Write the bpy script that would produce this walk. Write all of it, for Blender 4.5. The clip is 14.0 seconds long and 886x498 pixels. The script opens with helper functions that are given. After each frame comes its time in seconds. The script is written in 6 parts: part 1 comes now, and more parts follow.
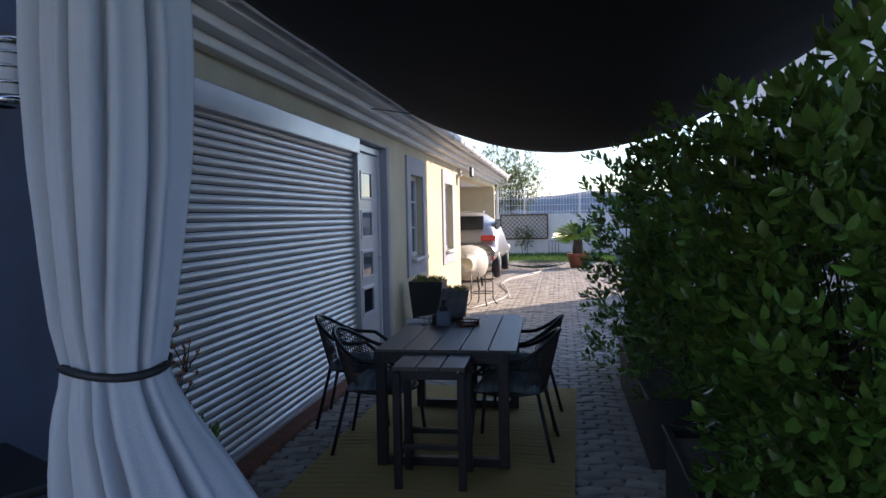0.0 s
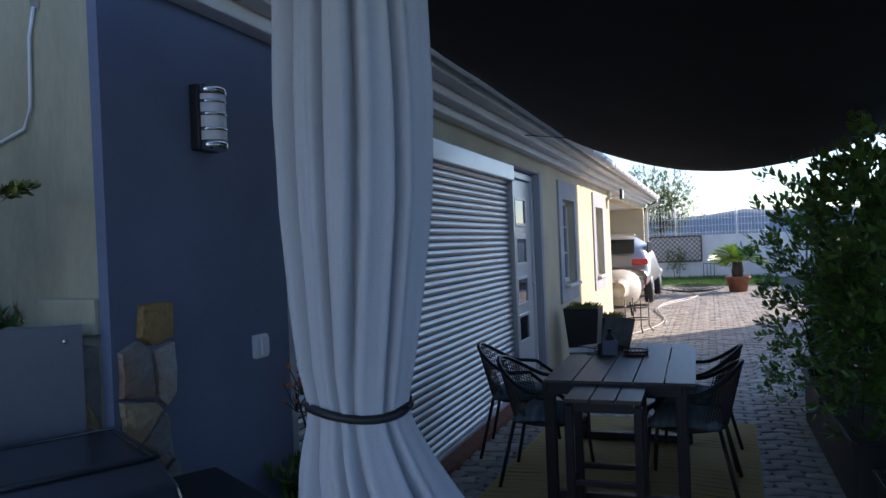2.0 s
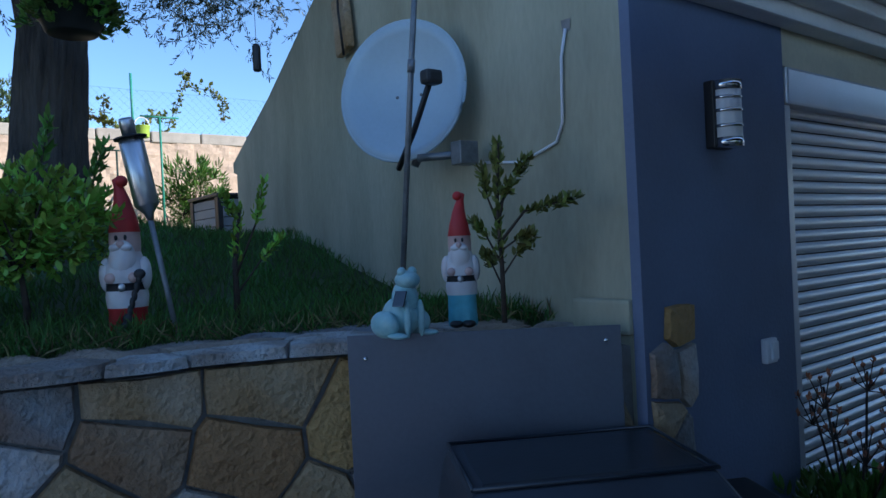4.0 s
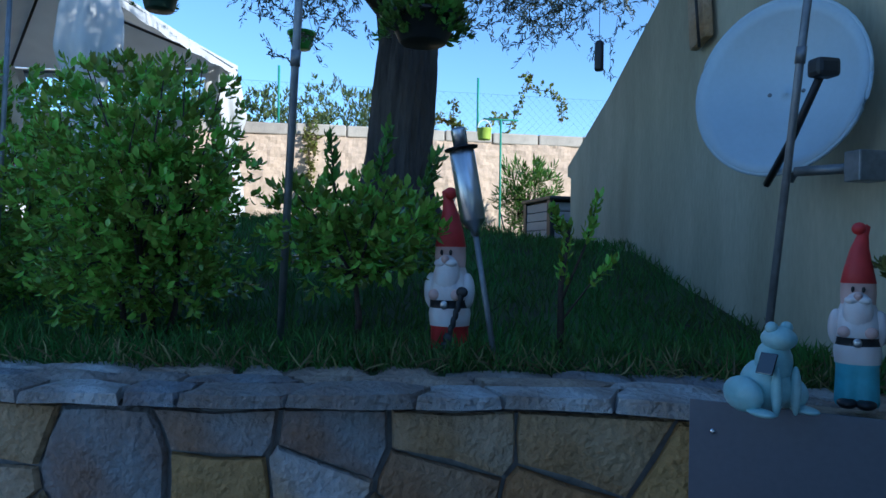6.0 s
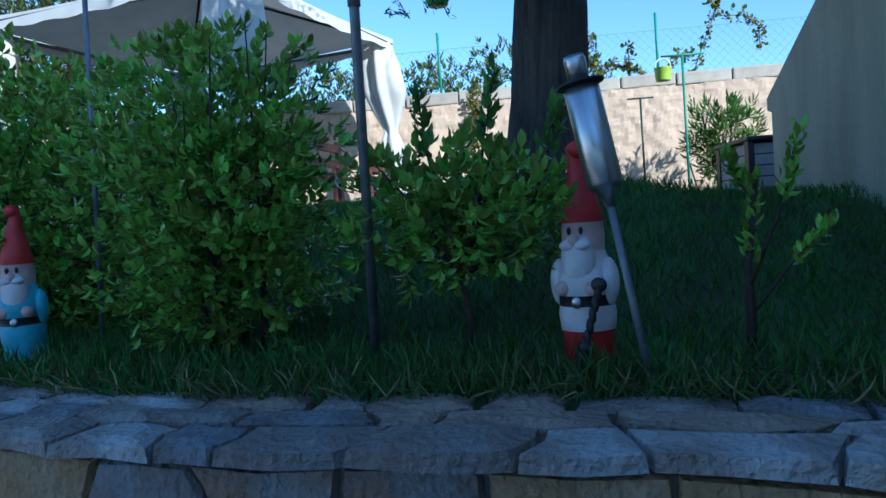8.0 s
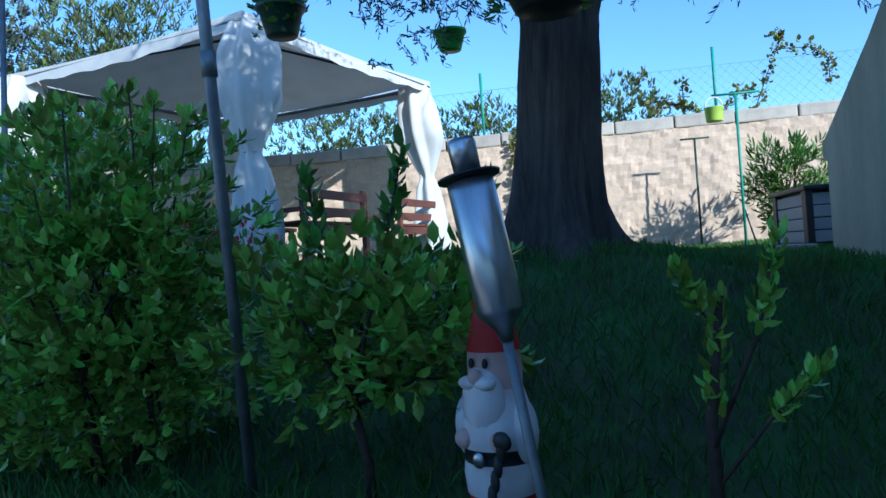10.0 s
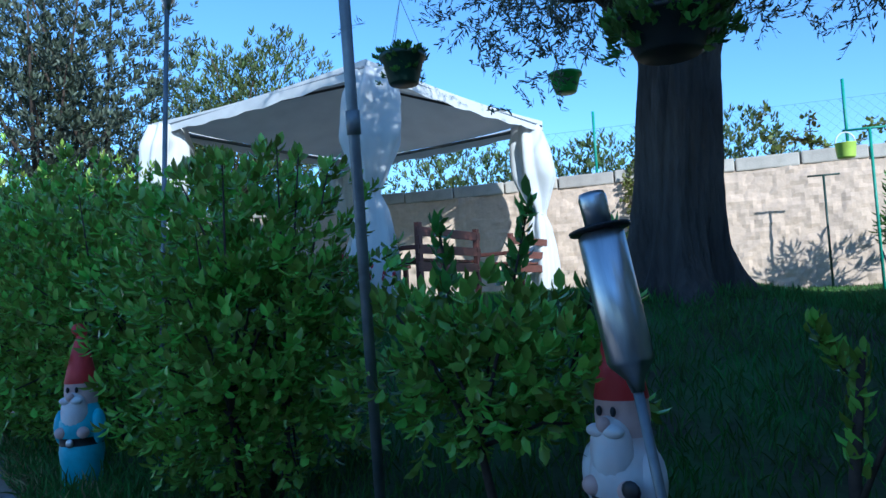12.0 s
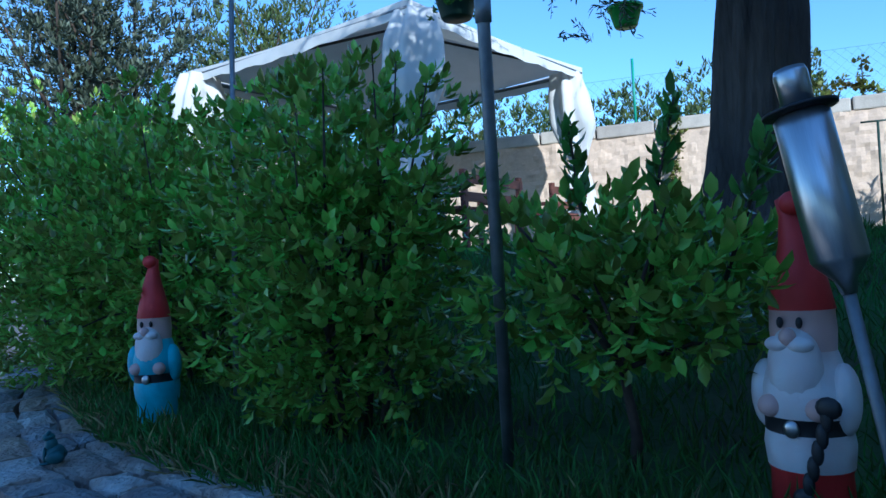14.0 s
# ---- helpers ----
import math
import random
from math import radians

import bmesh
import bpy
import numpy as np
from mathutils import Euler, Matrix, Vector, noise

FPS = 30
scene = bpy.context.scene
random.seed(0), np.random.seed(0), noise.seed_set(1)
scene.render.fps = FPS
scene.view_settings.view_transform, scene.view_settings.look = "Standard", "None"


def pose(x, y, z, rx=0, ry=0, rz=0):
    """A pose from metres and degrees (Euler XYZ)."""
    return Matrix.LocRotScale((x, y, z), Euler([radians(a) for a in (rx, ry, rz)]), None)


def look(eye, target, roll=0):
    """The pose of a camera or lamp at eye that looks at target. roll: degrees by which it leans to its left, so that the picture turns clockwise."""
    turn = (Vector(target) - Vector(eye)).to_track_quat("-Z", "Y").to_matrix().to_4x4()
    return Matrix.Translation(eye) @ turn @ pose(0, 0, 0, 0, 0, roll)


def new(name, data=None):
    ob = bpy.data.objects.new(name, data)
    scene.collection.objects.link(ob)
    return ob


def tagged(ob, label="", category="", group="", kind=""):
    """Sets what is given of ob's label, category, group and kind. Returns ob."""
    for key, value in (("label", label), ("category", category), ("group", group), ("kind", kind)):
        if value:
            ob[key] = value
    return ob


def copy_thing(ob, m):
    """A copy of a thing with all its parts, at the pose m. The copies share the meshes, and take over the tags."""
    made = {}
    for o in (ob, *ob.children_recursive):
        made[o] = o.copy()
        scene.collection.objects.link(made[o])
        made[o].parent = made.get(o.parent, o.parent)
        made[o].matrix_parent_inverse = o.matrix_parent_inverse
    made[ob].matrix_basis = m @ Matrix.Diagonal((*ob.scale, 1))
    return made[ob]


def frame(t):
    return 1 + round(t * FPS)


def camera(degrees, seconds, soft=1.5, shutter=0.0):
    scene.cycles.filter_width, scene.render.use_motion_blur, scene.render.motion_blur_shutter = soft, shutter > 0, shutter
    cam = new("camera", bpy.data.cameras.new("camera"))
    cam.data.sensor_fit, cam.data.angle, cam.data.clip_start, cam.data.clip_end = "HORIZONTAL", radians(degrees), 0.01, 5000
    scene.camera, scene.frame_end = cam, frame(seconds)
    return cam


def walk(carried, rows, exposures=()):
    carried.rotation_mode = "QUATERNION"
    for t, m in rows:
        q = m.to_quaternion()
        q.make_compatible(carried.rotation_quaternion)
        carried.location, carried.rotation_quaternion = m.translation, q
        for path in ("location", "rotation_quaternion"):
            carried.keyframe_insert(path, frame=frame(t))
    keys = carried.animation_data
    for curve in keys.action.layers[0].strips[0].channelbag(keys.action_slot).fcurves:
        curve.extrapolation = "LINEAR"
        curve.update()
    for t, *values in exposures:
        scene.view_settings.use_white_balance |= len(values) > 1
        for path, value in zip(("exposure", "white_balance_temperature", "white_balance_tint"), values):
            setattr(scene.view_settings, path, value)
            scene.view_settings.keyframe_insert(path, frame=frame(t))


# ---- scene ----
cam = camera(64.0, 14.0)
PATH = [
    (0, (-0.261, 0.267, 1.563), (-0.587, 2.238, 1.471), -1.1),
    (0.5, (-0.302, 0.279, 1.569), (-0.638, 2.248, 1.477), -1.2),
    (1, (-0.331, 0.253, 1.583), (-0.698, 2.218, 1.506), -1.1),
    (1.5, (-0.378, 0.265, 1.582), (-0.848, 2.208, 1.529), -1.6),
    (2, (-0.424, 0.283, 1.584), (-1.129, 2.154, 1.575), -2.4),
    (2.5, (-0.476, 0.232, 1.585), (-1.376, 2.018, 1.604), -2.4),
    (3, (-0.643, 0.154, 1.602), (-1.686, 1.86, 1.642), -2.4),
    (3.5, (-0.704, 0.183, 1.623), (-2.085, 1.63, 1.663), -2.0),
    (4, (-0.769, 0.07, 1.68), (-2.353, 1.292, 1.667), -2.8),
    (4.2, (-0.798, 0.039, 1.7), (-2.429, 1.196, 1.659), -3.1),
    (6.3, (-1.2, 0.235, 1.799), (-3.182, 0.504, 1.804), 0.4),
    (6.5, (-1.256, 0.231, 1.811), (-3.247, 0.422, 1.813), -0.0),
    (7, (-1.499, 0.186, 1.828), (-3.497, 0.249, 1.782), 1.2),
    (7.5, (-1.59, 0.29, 1.84), (-3.588, 0.233, 1.757), -2.9),
    (8, (-1.766, 0.548, 1.827), (-3.758, 0.398, 1.741), -4.2),
    (8.2, (-1.823, 0.676, 1.839), (-3.814, 0.499, 1.761), -4.8),
    (10.3, (-2.277, 0.98, 2.015), (-4.234, 0.57, 2.062), -3.3),
    (10.5, (-2.27, 1.001, 2.025), (-4.215, 0.54, 2.097), -3.0),
    (11, (-2.301, 1.066, 2.019), (-4.209, 0.482, 2.163), -4.1),
    (11.5, (-2.239, 1.029, 2.024), (-4.136, 0.411, 2.174), -3.8),
    (12, (-2.183, 0.932, 2.02), (-4.075, 0.3, 2.158), -3.0),
    (12.5, (-2.138, 0.896, 1.988), (-4.032, 0.266, 2.116), -3.4),
    (13, (-2.238, 0.806, 1.978), (-4.17, 0.292, 2.046), -2.1),
    (13.5, (-2.177, 0.651, 1.967), (-4.116, 0.161, 2.012), -1.0),
    (14, (-2.255, 0.613, 1.916), (-4.136, -0.065, 1.951), -3.2),
]
walk(cam, [(t, look(eye, target, roll)) for t, eye, target, roll in PATH],
     [(0, 0.87, 6450, 21), (1.5, 0.85, 6250, 19), (2.5, 0.68, 5900, 17), (4.0, 0.6, 5350, 12), (6.5, 0.6, 4950, 5), (8.2, 0.58, 4800, 4), (10.3, 0.55, 4700, 4), (14.0, 0.55, 4550, 4)])

# ---- light ----
world = bpy.data.worlds.new("sky")
scene.world = world
world.use_nodes = True
SUN_EL, SUN_DIR = 24.0, Vector((0.70, 0.71, 0))
wn = world.node_tree.nodes
sky = wn.new("ShaderNodeTexSky")
sky.sky_type, sky.sun_disc = "NISHITA", False
sky.sun_elevation, sky.sun_rotation = radians(SUN_EL), math.atan2(SUN_DIR.x, SUN_DIR.y)
sky.air_density, sky.dust_density, sky.ozone_density = 1.0, 0.1, 3.0
world.node_tree.links.new(sky.outputs[0], wn["Background"].inputs[0])
wn["Background"].inputs[1].default_value = 0.15
sun = new("sun", bpy.data.lights.new("sun", "SUN"))
sun.data.energy, sun.data.angle, sun.data.color = 4.7, radians(0.6), (1.0, 0.86, 0.68)
sun.matrix_world = look((SUN_DIR * 30 + Vector((0, 0, 30 * math.tan(radians(SUN_EL)))))[:], (0, 0, 0))

# ---- materials ----
def mat(name, color, rough=0.6, metal=0.0, vary=0.25, scale=6.0, fine=60.0, bump=0.15, tint=None, spec=0.5, island=0.0, obj=0.0, trans=0.0, stretch=(1, 1, 1), hues=None):
    """Base colour with stains at a large and a small scale, relief, and variation by piece."""
    m = bpy.data.materials.new(name)
    m.use_nodes = True
    n, l = m.node_tree.nodes, m.node_tree.links
    b = n["Principled BSDF"]
    tc = n.new("ShaderNodeTexCoord")
    mp = n.new("ShaderNodeMapping")
    mp.inputs["Scale"].default_value = stretch
    l.new(tc.outputs["Object"], mp.inputs[0])
    big, small = n.new("ShaderNodeTexNoise"), n.new("ShaderNodeTexNoise")
    big.inputs["Scale"].default_value, small.inputs["Scale"].default_value = scale, fine
    big.inputs["Detail"].default_value, small.inputs["Detail"].default_value = 6, 4
    l.new(mp.outputs[0], big.inputs[0]); l.new(mp.outputs[0], small.inputs[0])
    mix = n.new("ShaderNodeMix"); mix.data_type = "RGBA"
    c2 = tint if tint else tuple(c * (1 - vary * 2) for c in color)
    mix.inputs[6].default_value, mix.inputs[7].default_value = (*color, 1), (*c2, 1)
    ramp = n.new("ShaderNodeMapRange")
    ramp.inputs[1].default_value, ramp.inputs[2].default_value = 0.38, 0.72
    l.new(big.outputs[0], ramp.inputs[0]); l.new(ramp.outputs[0], mix.inputs[0])
    if hues:
        cr = n.new("ShaderNodeValToRGB")
        cr.color_ramp.interpolation = "CONSTANT"
        while len(cr.color_ramp.elements) < len(hues):
            cr.color_ramp.elements.new(0.5)
        for i, h in enumerate(hues):
            cr.color_ramp.elements[i].position, cr.color_ramp.elements[i].color = i / len(hues), (*h, 1)
        l.new(n.new("ShaderNodeObjectInfo").outputs["Random"], cr.inputs[0])
        l.new(cr.outputs[0], mix.inputs[6])
    hsv = n.new("ShaderNodeHueSaturation")
    l.new(mix.outputs[2], hsv.inputs["Color"])
    val = n.new("ShaderNodeMapRange")
    val.inputs[3].default_value, val.inputs[4].default_value = 1 - vary, 1 + vary
    l.new(small.outputs[0], val.inputs[0])
    out = val.outputs[0]
    if island or obj:
        src = n.new("ShaderNodeNewGeometry").outputs["Random Per Island"] if island else n.new("ShaderNodeObjectInfo").outputs["Random"]
        rm, mul, amt = n.new("ShaderNodeMapRange"), n.new("ShaderNodeMath"), island or obj
        rm.inputs[3].default_value, rm.inputs[4].default_value = 1 - amt, 1 + amt
        l.new(src, rm.inputs[0])
        mul.operation = "MULTIPLY"
        l.new(out, mul.inputs[0]); l.new(rm.outputs[0], mul.inputs[1])
        out = mul.outputs[0]
        hu = n.new("ShaderNodeMapRange")
        hu.inputs[3].default_value, hu.inputs[4].default_value = 0.5 - amt * 0.05, 0.5 + amt * 0.05
        l.new(src, hu.inputs[0]); l.new(hu.outputs[0], hsv.inputs["Hue"])
    l.new(out, hsv.inputs["Value"])
    l.new(hsv.outputs[0], b.inputs["Base Color"])
    b.inputs["Roughness"].default_value, b.inputs["Metallic"].default_value = rough, metal
    b.inputs["Specular IOR Level"].default_value = spec
    if bump:
        bp = n.new("ShaderNodeBump")
        bp.inputs["Strength"].default_value, bp.inputs["Distance"].default_value = min(bump, 1), 0.03 if bump > .75 else 0.01
        add = n.new("ShaderNodeMath"); add.operation = "ADD"
        l.new(big.outputs[0], add.inputs[0]); l.new(small.outputs[0], add.inputs[1])
        l.new(add.outputs[0], bp.inputs["Height"]); l.new(bp.outputs[0], b.inputs["Normal"])
    if trans:
        tr, ms = n.new("ShaderNodeBsdfTranslucent"), n.new("ShaderNodeMixShader")
        l.new(hsv.outputs[0], tr.inputs[0])
        ms.inputs[0].default_value = trans
        l.new(b.outputs[0], ms.inputs[1]); l.new(tr.outputs[0], ms.inputs[2])
        l.new(ms.outputs[0], n["Material Output"].inputs[0])
    return m


CREAM = mat("cream_render", (0.72, 0.64, 0.44), 0.9, vary=0.1, scale=1.3, fine=40, bump=0.2, tint=(0.60, 0.52, 0.36))
CREAM_OLD = mat("weathered_render", (0.47, 0.45, 0.33), 0.92, vary=0.14, scale=2.2, fine=50, bump=0.35, tint=(0.31, 0.29, 0.20), stretch=(1, 1, 0.3))
GREYBLUE = mat("slate_blue_paint", (0.17, 0.20, 0.29), 0.85, vary=0.08, scale=2.5, fine=60, bump=0.25, tint=(0.14, 0.16, 0.23))
WHITE = mat("white_paint", (0.78, 0.77, 0.75), 0.6, vary=0.06, scale=2, fine=40, bump=0.08, tint=(0.66, 0.65, 0.63))
GREYTRIM = mat("grey_trim_paint", (0.44, 0.45, 0.50), 0.75, vary=0.07, scale=3, bump=0.12)
ALU = mat("painted_aluminium", (0.62, 0.63, 0.66), 0.32, 0.25, vary=0.05, scale=3, fine=90, bump=0.03)
PVC = mat("white_pvc", (0.80, 0.80, 0.82), 0.3, vary=0.03, scale=3, bump=0.02)
GLASSD = mat("dark_window_glass", (0.03, 0.04, 0.05), 0.04, vary=0.05, bump=0.0, spec=0.8)
TILE = mat("terracotta_tile", (0.42, 0.17, 0.09), 0.8, vary=0.2, scale=9, bump=0.3, obj=0.2)
BRICKRED = mat("terracotta_sill", (0.30, 0.12, 0.07), 0.8, vary=0.2, scale=9, bump=0.3)
STONE = mat("field_stone", (0.42, 0.41, 0.38), 0.8, vary=0.3, scale=3.2, fine=38, bump=0.8, tint=(0.30, 0.17, 0.07), obj=0.3, hues=[(.34, .36, .37), (.40, .29, .17), (.33, .33, .33), (.38, .22, .09), (.46, .43, .37), (.36, .26, .15), (.38, .29, .20), (.42, .42, .42), (.34, .19, .08)])
SLATE = mat("cap_slate", (0.36, 0.35, 0.34), 0.72, vary=0.3, scale=5, fine=40, bump=0.9, tint=(0.20, 0.15, 0.12), obj=0.25, hues=[(.32, .33, .34), (.27, .28, .30), (.36, .33, .29), (.24, .22, .20), (.33, .26, .20), (.38, .38, .37)])
MORTAR = mat("mortar", (0.29, 0.27, 0.25), 0.95, vary=0.2, scale=10, bump=0.5)
PAVER = mat("stone_paver", (0.46, 0.41, 0.35), 0.75, vary=0.2, scale=8, fine=70, bump=0.5, island=0.2)
PAVER1 = mat("single_paver", (0.46, 0.41, 0.35), 0.75, vary=0.2, scale=8, fine=70, bump=0.5, obj=0.2)
SAND = mat("joint_sand", (0.16, 0.14, 0.12), 0.95, vary=0.2, scale=12, bump=0.4)
RUG = mat("straw_rug", (0.60, 0.42, 0.13), 0.9, vary=0.2, scale=18, fine=150, bump=0.5, tint=(0.52, 0.40, 0.19), stretch=(1, 6, 1))
BLACKFAB = mat("black_canopy_cloth", (0.006, 0.006, 0.007), 0.9, vary=0.2, scale=3, fine=200, bump=0.15)
CURTAIN = mat("grey_white_curtain", (0.60, 0.62, 0.66), 0.85, vary=0.05, scale=4, fine=250, bump=0.15, trans=0.12)
GAZCLOTH = mat("off_white_gazebo_cloth", (0.66, 0.66, 0.64), 0.8, vary=0.06, scale=3, fine=200, bump=0.12, trans=0.12)
BLACKMET = mat("black_powder_coat", (0.02, 0.02, 0.023), 0.45, 0.2, vary=0.15, scale=10, bump=0.08)
BROWNWOOD = mat("dark_composite_wood", (0.11, 0.085, 0.07), 0.42, vary=0.15, scale=4, fine=40, bump=0.2, stretch=(8, 1, 1), obj=0.1)
RATTAN = mat("dark_rattan", (0.045, 0.035, 0.032), 0.5, vary=0.3, scale=60, fine=200, bump=0.5)
CUSHION = mat("striped_cushion", (0.07, 0.13, 0.16), 0.9, vary=0.2, scale=2.5, fine=120, bump=0.3, tint=(0.26, 0.28, 0.28), stretch=(1, 9, 1))
STEEL = mat("brushed_steel", (0.52, 0.52, 0.53), 0.28, 0.95, vary=0.12, scale=8, fine=120, bump=0.06, stretch=(4, 4, 0.3))
CHROME = mat("chrome", (0.7, 0.7, 0.7), 0.12, 1.0, vary=0.04, bump=0.0)
GALV = mat("galvanised_pole", (0.24, 0.25, 0.26), 0.5, 0.6, vary=0.2, scale=12, bump=0.12)
BARKM = mat("olive_bark", (0.086, 0.072, 0.061), 0.95, vary=0.4, scale=9, fine=34, bump=1.0, tint=(0.04, 0.034, 0.03), stretch=(1, 1, 0.2))
TWIG = mat("shrub_twig", (0.07, 0.05, 0.035), 0.9, vary=0.3, scale=20, bump=0.3)
LEAF = mat("glossy_hedge_leaf", (0.270, 0.446, 0.061), 0.27, vary=0.25, scale=5, fine=30, bump=0.05, island=0.55, tint=(0.25, 0.32, 0.06), trans=0.2)
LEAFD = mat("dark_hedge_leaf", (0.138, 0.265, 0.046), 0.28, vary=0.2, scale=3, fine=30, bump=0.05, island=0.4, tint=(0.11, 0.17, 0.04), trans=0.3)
OLIVE = mat("olive_leaf", (0.075, 0.095, 0.055), 0.5, vary=0.2, scale=3, bump=0.03, island=0.4, tint=(0.12, 0.14, 0.10), trans=0.2)
FARLEAF = mat("far_foliage", (0.13, 0.17, 0.045), 0.6, vary=0.25, scale=2, bump=0.03, island=0.45, tint=(0.09, 0.12, 0.04), trans=0.3)
VINE = mat("vine_leaf", (0.16, 0.20, 0.04), 0.5, vary=0.2, scale=4, bump=0.03, island=0.4, tint=(0.22, 0.18, 0.05), trans=0.3)
GRASS = mat("lawn_blade", (0.095, 0.215, 0.04), 0.6, vary=0.2, scale=3, bump=0.0, island=0.4, tint=(0.11, 0.18, 0.04), trans=0.3)
DRYGRASS = mat("dry_blade", (0.34, 0.29, 0.13), 0.7, vary=0.2, scale=3, bump=0.0, island=0.4, trans=0.2)
SOIL = mat("lawn_soil", (0.06, 0.12, 0.03), 0.95, vary=0.35, scale=3, fine=40, bump=0.5, tint=(0.05, 0.045, 0.025))
FARWALL = mat("sandstone_wall", (0.62, 0.47, 0.34), 0.95, vary=0.15, scale=5, fine=18, bump=0.7, tint=(0.52, 0.40, 0.30))
FARCAP = mat("concrete_cap", (0.48, 0.43, 0.36), 0.9, vary=0.12, scale=5, bump=0.4, obj=0.12)
DISHM = mat("dish_grey_paint", (0.42, 0.51, 0.57), 0.45, vary=0.06, scale=3, bump=0.03)
PANEL = mat("grey_metal_sheet", (0.15, 0.16, 0.19), 0.35, 0.45, vary=0.1, scale=2, fine=60, bump=0.05)
REDP = mat("red_garden_paint", (0.50, 0.03, 0.03), 0.55, vary=0.15, scale=15, bump=0.1)
WHITEP = mat("white_garden_paint", (0.72, 0.70, 0.70), 0.6, vary=0.1, scale=15, bump=0.15, tint=(0.6, 0.5, 0.48))
SKINP = mat("pink_garden_paint", (0.62, 0.42, 0.37), 0.6, vary=0.1, scale=15, bump=0.1)
BLUEP = mat("turquoise_paint", (0.16, 0.48, 0.58), 0.55, vary=0.15, scale=12, bump=0.1)
FROGM = mat("glazed_pale_teal", (0.30, 0.50, 0.52), 0.4, vary=0.15, scale=10, bump=0.2, tint=(0.42, 0.58, 0.58))
DARKTEAL = mat("dark_teal_paint", (0.03, 0.10, 0.11), 0.5, vary=0.2, scale=20, bump=0.2)
GREENPL = mat("bright_green_plastic", (0.10, 0.38, 0.06), 0.45, vary=0.1, scale=8, bump=0.05)
LIMEPL = mat("lime_plastic", (0.50, 0.70, 0.10), 0.45, vary=0.1, scale=8, bump=0.05)
DARKGRPL = mat("dark_green_plastic", (0.02, 0.05, 0.035), 0.5, vary=0.15, scale=8, bump=0.05)
TEALMET = mat("green_painted_post", (0.05, 0.30, 0.20), 0.5, vary=0.15, scale=12, bump=0.1)
BLACKPL = mat("black_plastic", (0.02, 0.02, 0.022), 0.5, vary=0.15, scale=12, bump=0.08)
REDWOOD = mat("red_brown_bench_wood", (0.13, 0.045, 0.03), 0.6, vary=0.2, scale=5, fine=40, bump=0.2, stretch=(1, 1, 6))
BOXGREY = mat("grey_resin_plank", (0.36, 0.36, 0.36), 0.6, vary=0.1, scale=5, bump=0.15, obj=0.08)
SILVER = mat("silver_car_paint", (0.52, 0.52, 0.53), 0.28, 0.5, vary=0.03, scale=3, bump=0.0)
TAILRED = mat("red_lamp_lens", (0.55, 0.02, 0.02), 0.15, vary=0.05, bump=0.0)
COVER = mat("pale_cover_cloth", (0.62, 0.58, 0.50), 0.6, vary=0.08, scale=4, fine=60, bump=0.4)
LATTICE = mat("brown_lattice_wood", (0.13, 0.075, 0.05), 0.7, vary=0.2, scale=10, bump=0.2)
HOSE = mat("pale_hose", (0.60, 0.58, 0.52), 0.5, vary=0.1, scale=10, bump=0.05)
# pale blue-grey: the haze of distance is put into this colour
HILLM = mat("hill_haze_colour", (0.30, 0.34, 0.38), 1.0, vary=0.15, scale=0.02, fine=0.2, bump=0.0)
LIDM = mat("grill_enamel", (0.035, 0.04, 0.05), 0.3, vary=0.1, scale=5, bump=0.05)
PAPER = mat("paper", (0.75, 0.74, 0.70), 0.8, vary=0.05, bump=0.05)
FROSTED = mat("frosted_lamp_glass", (0.75, 0.76, 0.78), 0.3, vary=0.03, bump=0.0)
FLOWER = mat("red_petal", (0.55, 0.03, 0.05), 0.6, vary=0.2, scale=10, bump=0.1, island=0.4)
MESHM = mat("fence_wire", (0.10, 0.20, 0.15), 0.5, 0.3, vary=0.1, bump=0.0)


# ---- mesh helpers ----
def part(name, bm, material, parent=None, label="", smooth=False):
    me = bpy.data.meshes.new(name)
    bm.to_mesh(me)
    bm.free()
    return link_mesh(name, me, material, parent, label, smooth)


def link_mesh(name, me, material, parent=None, label="", smooth=False):
    if material and not me.materials:
        me.materials.append(material)
    if smooth:
        me.polygons.foreach_set("use_smooth", [True] * len(me.polygons))
    ob = new(name, me)
    if parent:
        ob.parent = parent
    if label:
        ob["label"] = label
    return ob


def raw(name, verts, faces, material, parent=None, label="", smooth=False):
    me = bpy.data.meshes.new(name)
    me.from_pydata([tuple(v) for v in verts], [], [tuple(f) for f in faces])
    return link_mesh(name, me, material, parent, label, smooth)


def thing(name, loc, label, category, group="", rz=0.0):
    e = new(name)
    e.empty_display_size = 0.1
    e.matrix_basis = pose(*loc, 0, 0, rz)
    return tagged(e, label, category, group)


def box(bm, c, s, m=None, bevel=0.0):
    r = bmesh.ops.create_cube(bm, size=1.0)
    bmesh.ops.scale(bm, vec=s, verts=r["verts"])
    if bevel:
        ed = list({e for v in r["verts"] for e in v.link_edges})
        r2 = bmesh.ops.bevel(bm, geom=ed, offset=bevel, segments=2, affect="EDGES", profile=0.6)
        vs = list({v for f in r2["faces"] for v in f.verts} | {v for v in r["verts"] if v.is_valid})
    else:
        vs = r["verts"]
    if m:
        bmesh.ops.transform(bm, matrix=m, verts=vs)
    bmesh.ops.translate(bm, vec=c, verts=vs)
    return vs


def cubes(*specs, bevel=0.0):
    bm = bmesh.new()
    for c, s in specs:
        box(bm, c, s, bevel=bevel)
    return bm


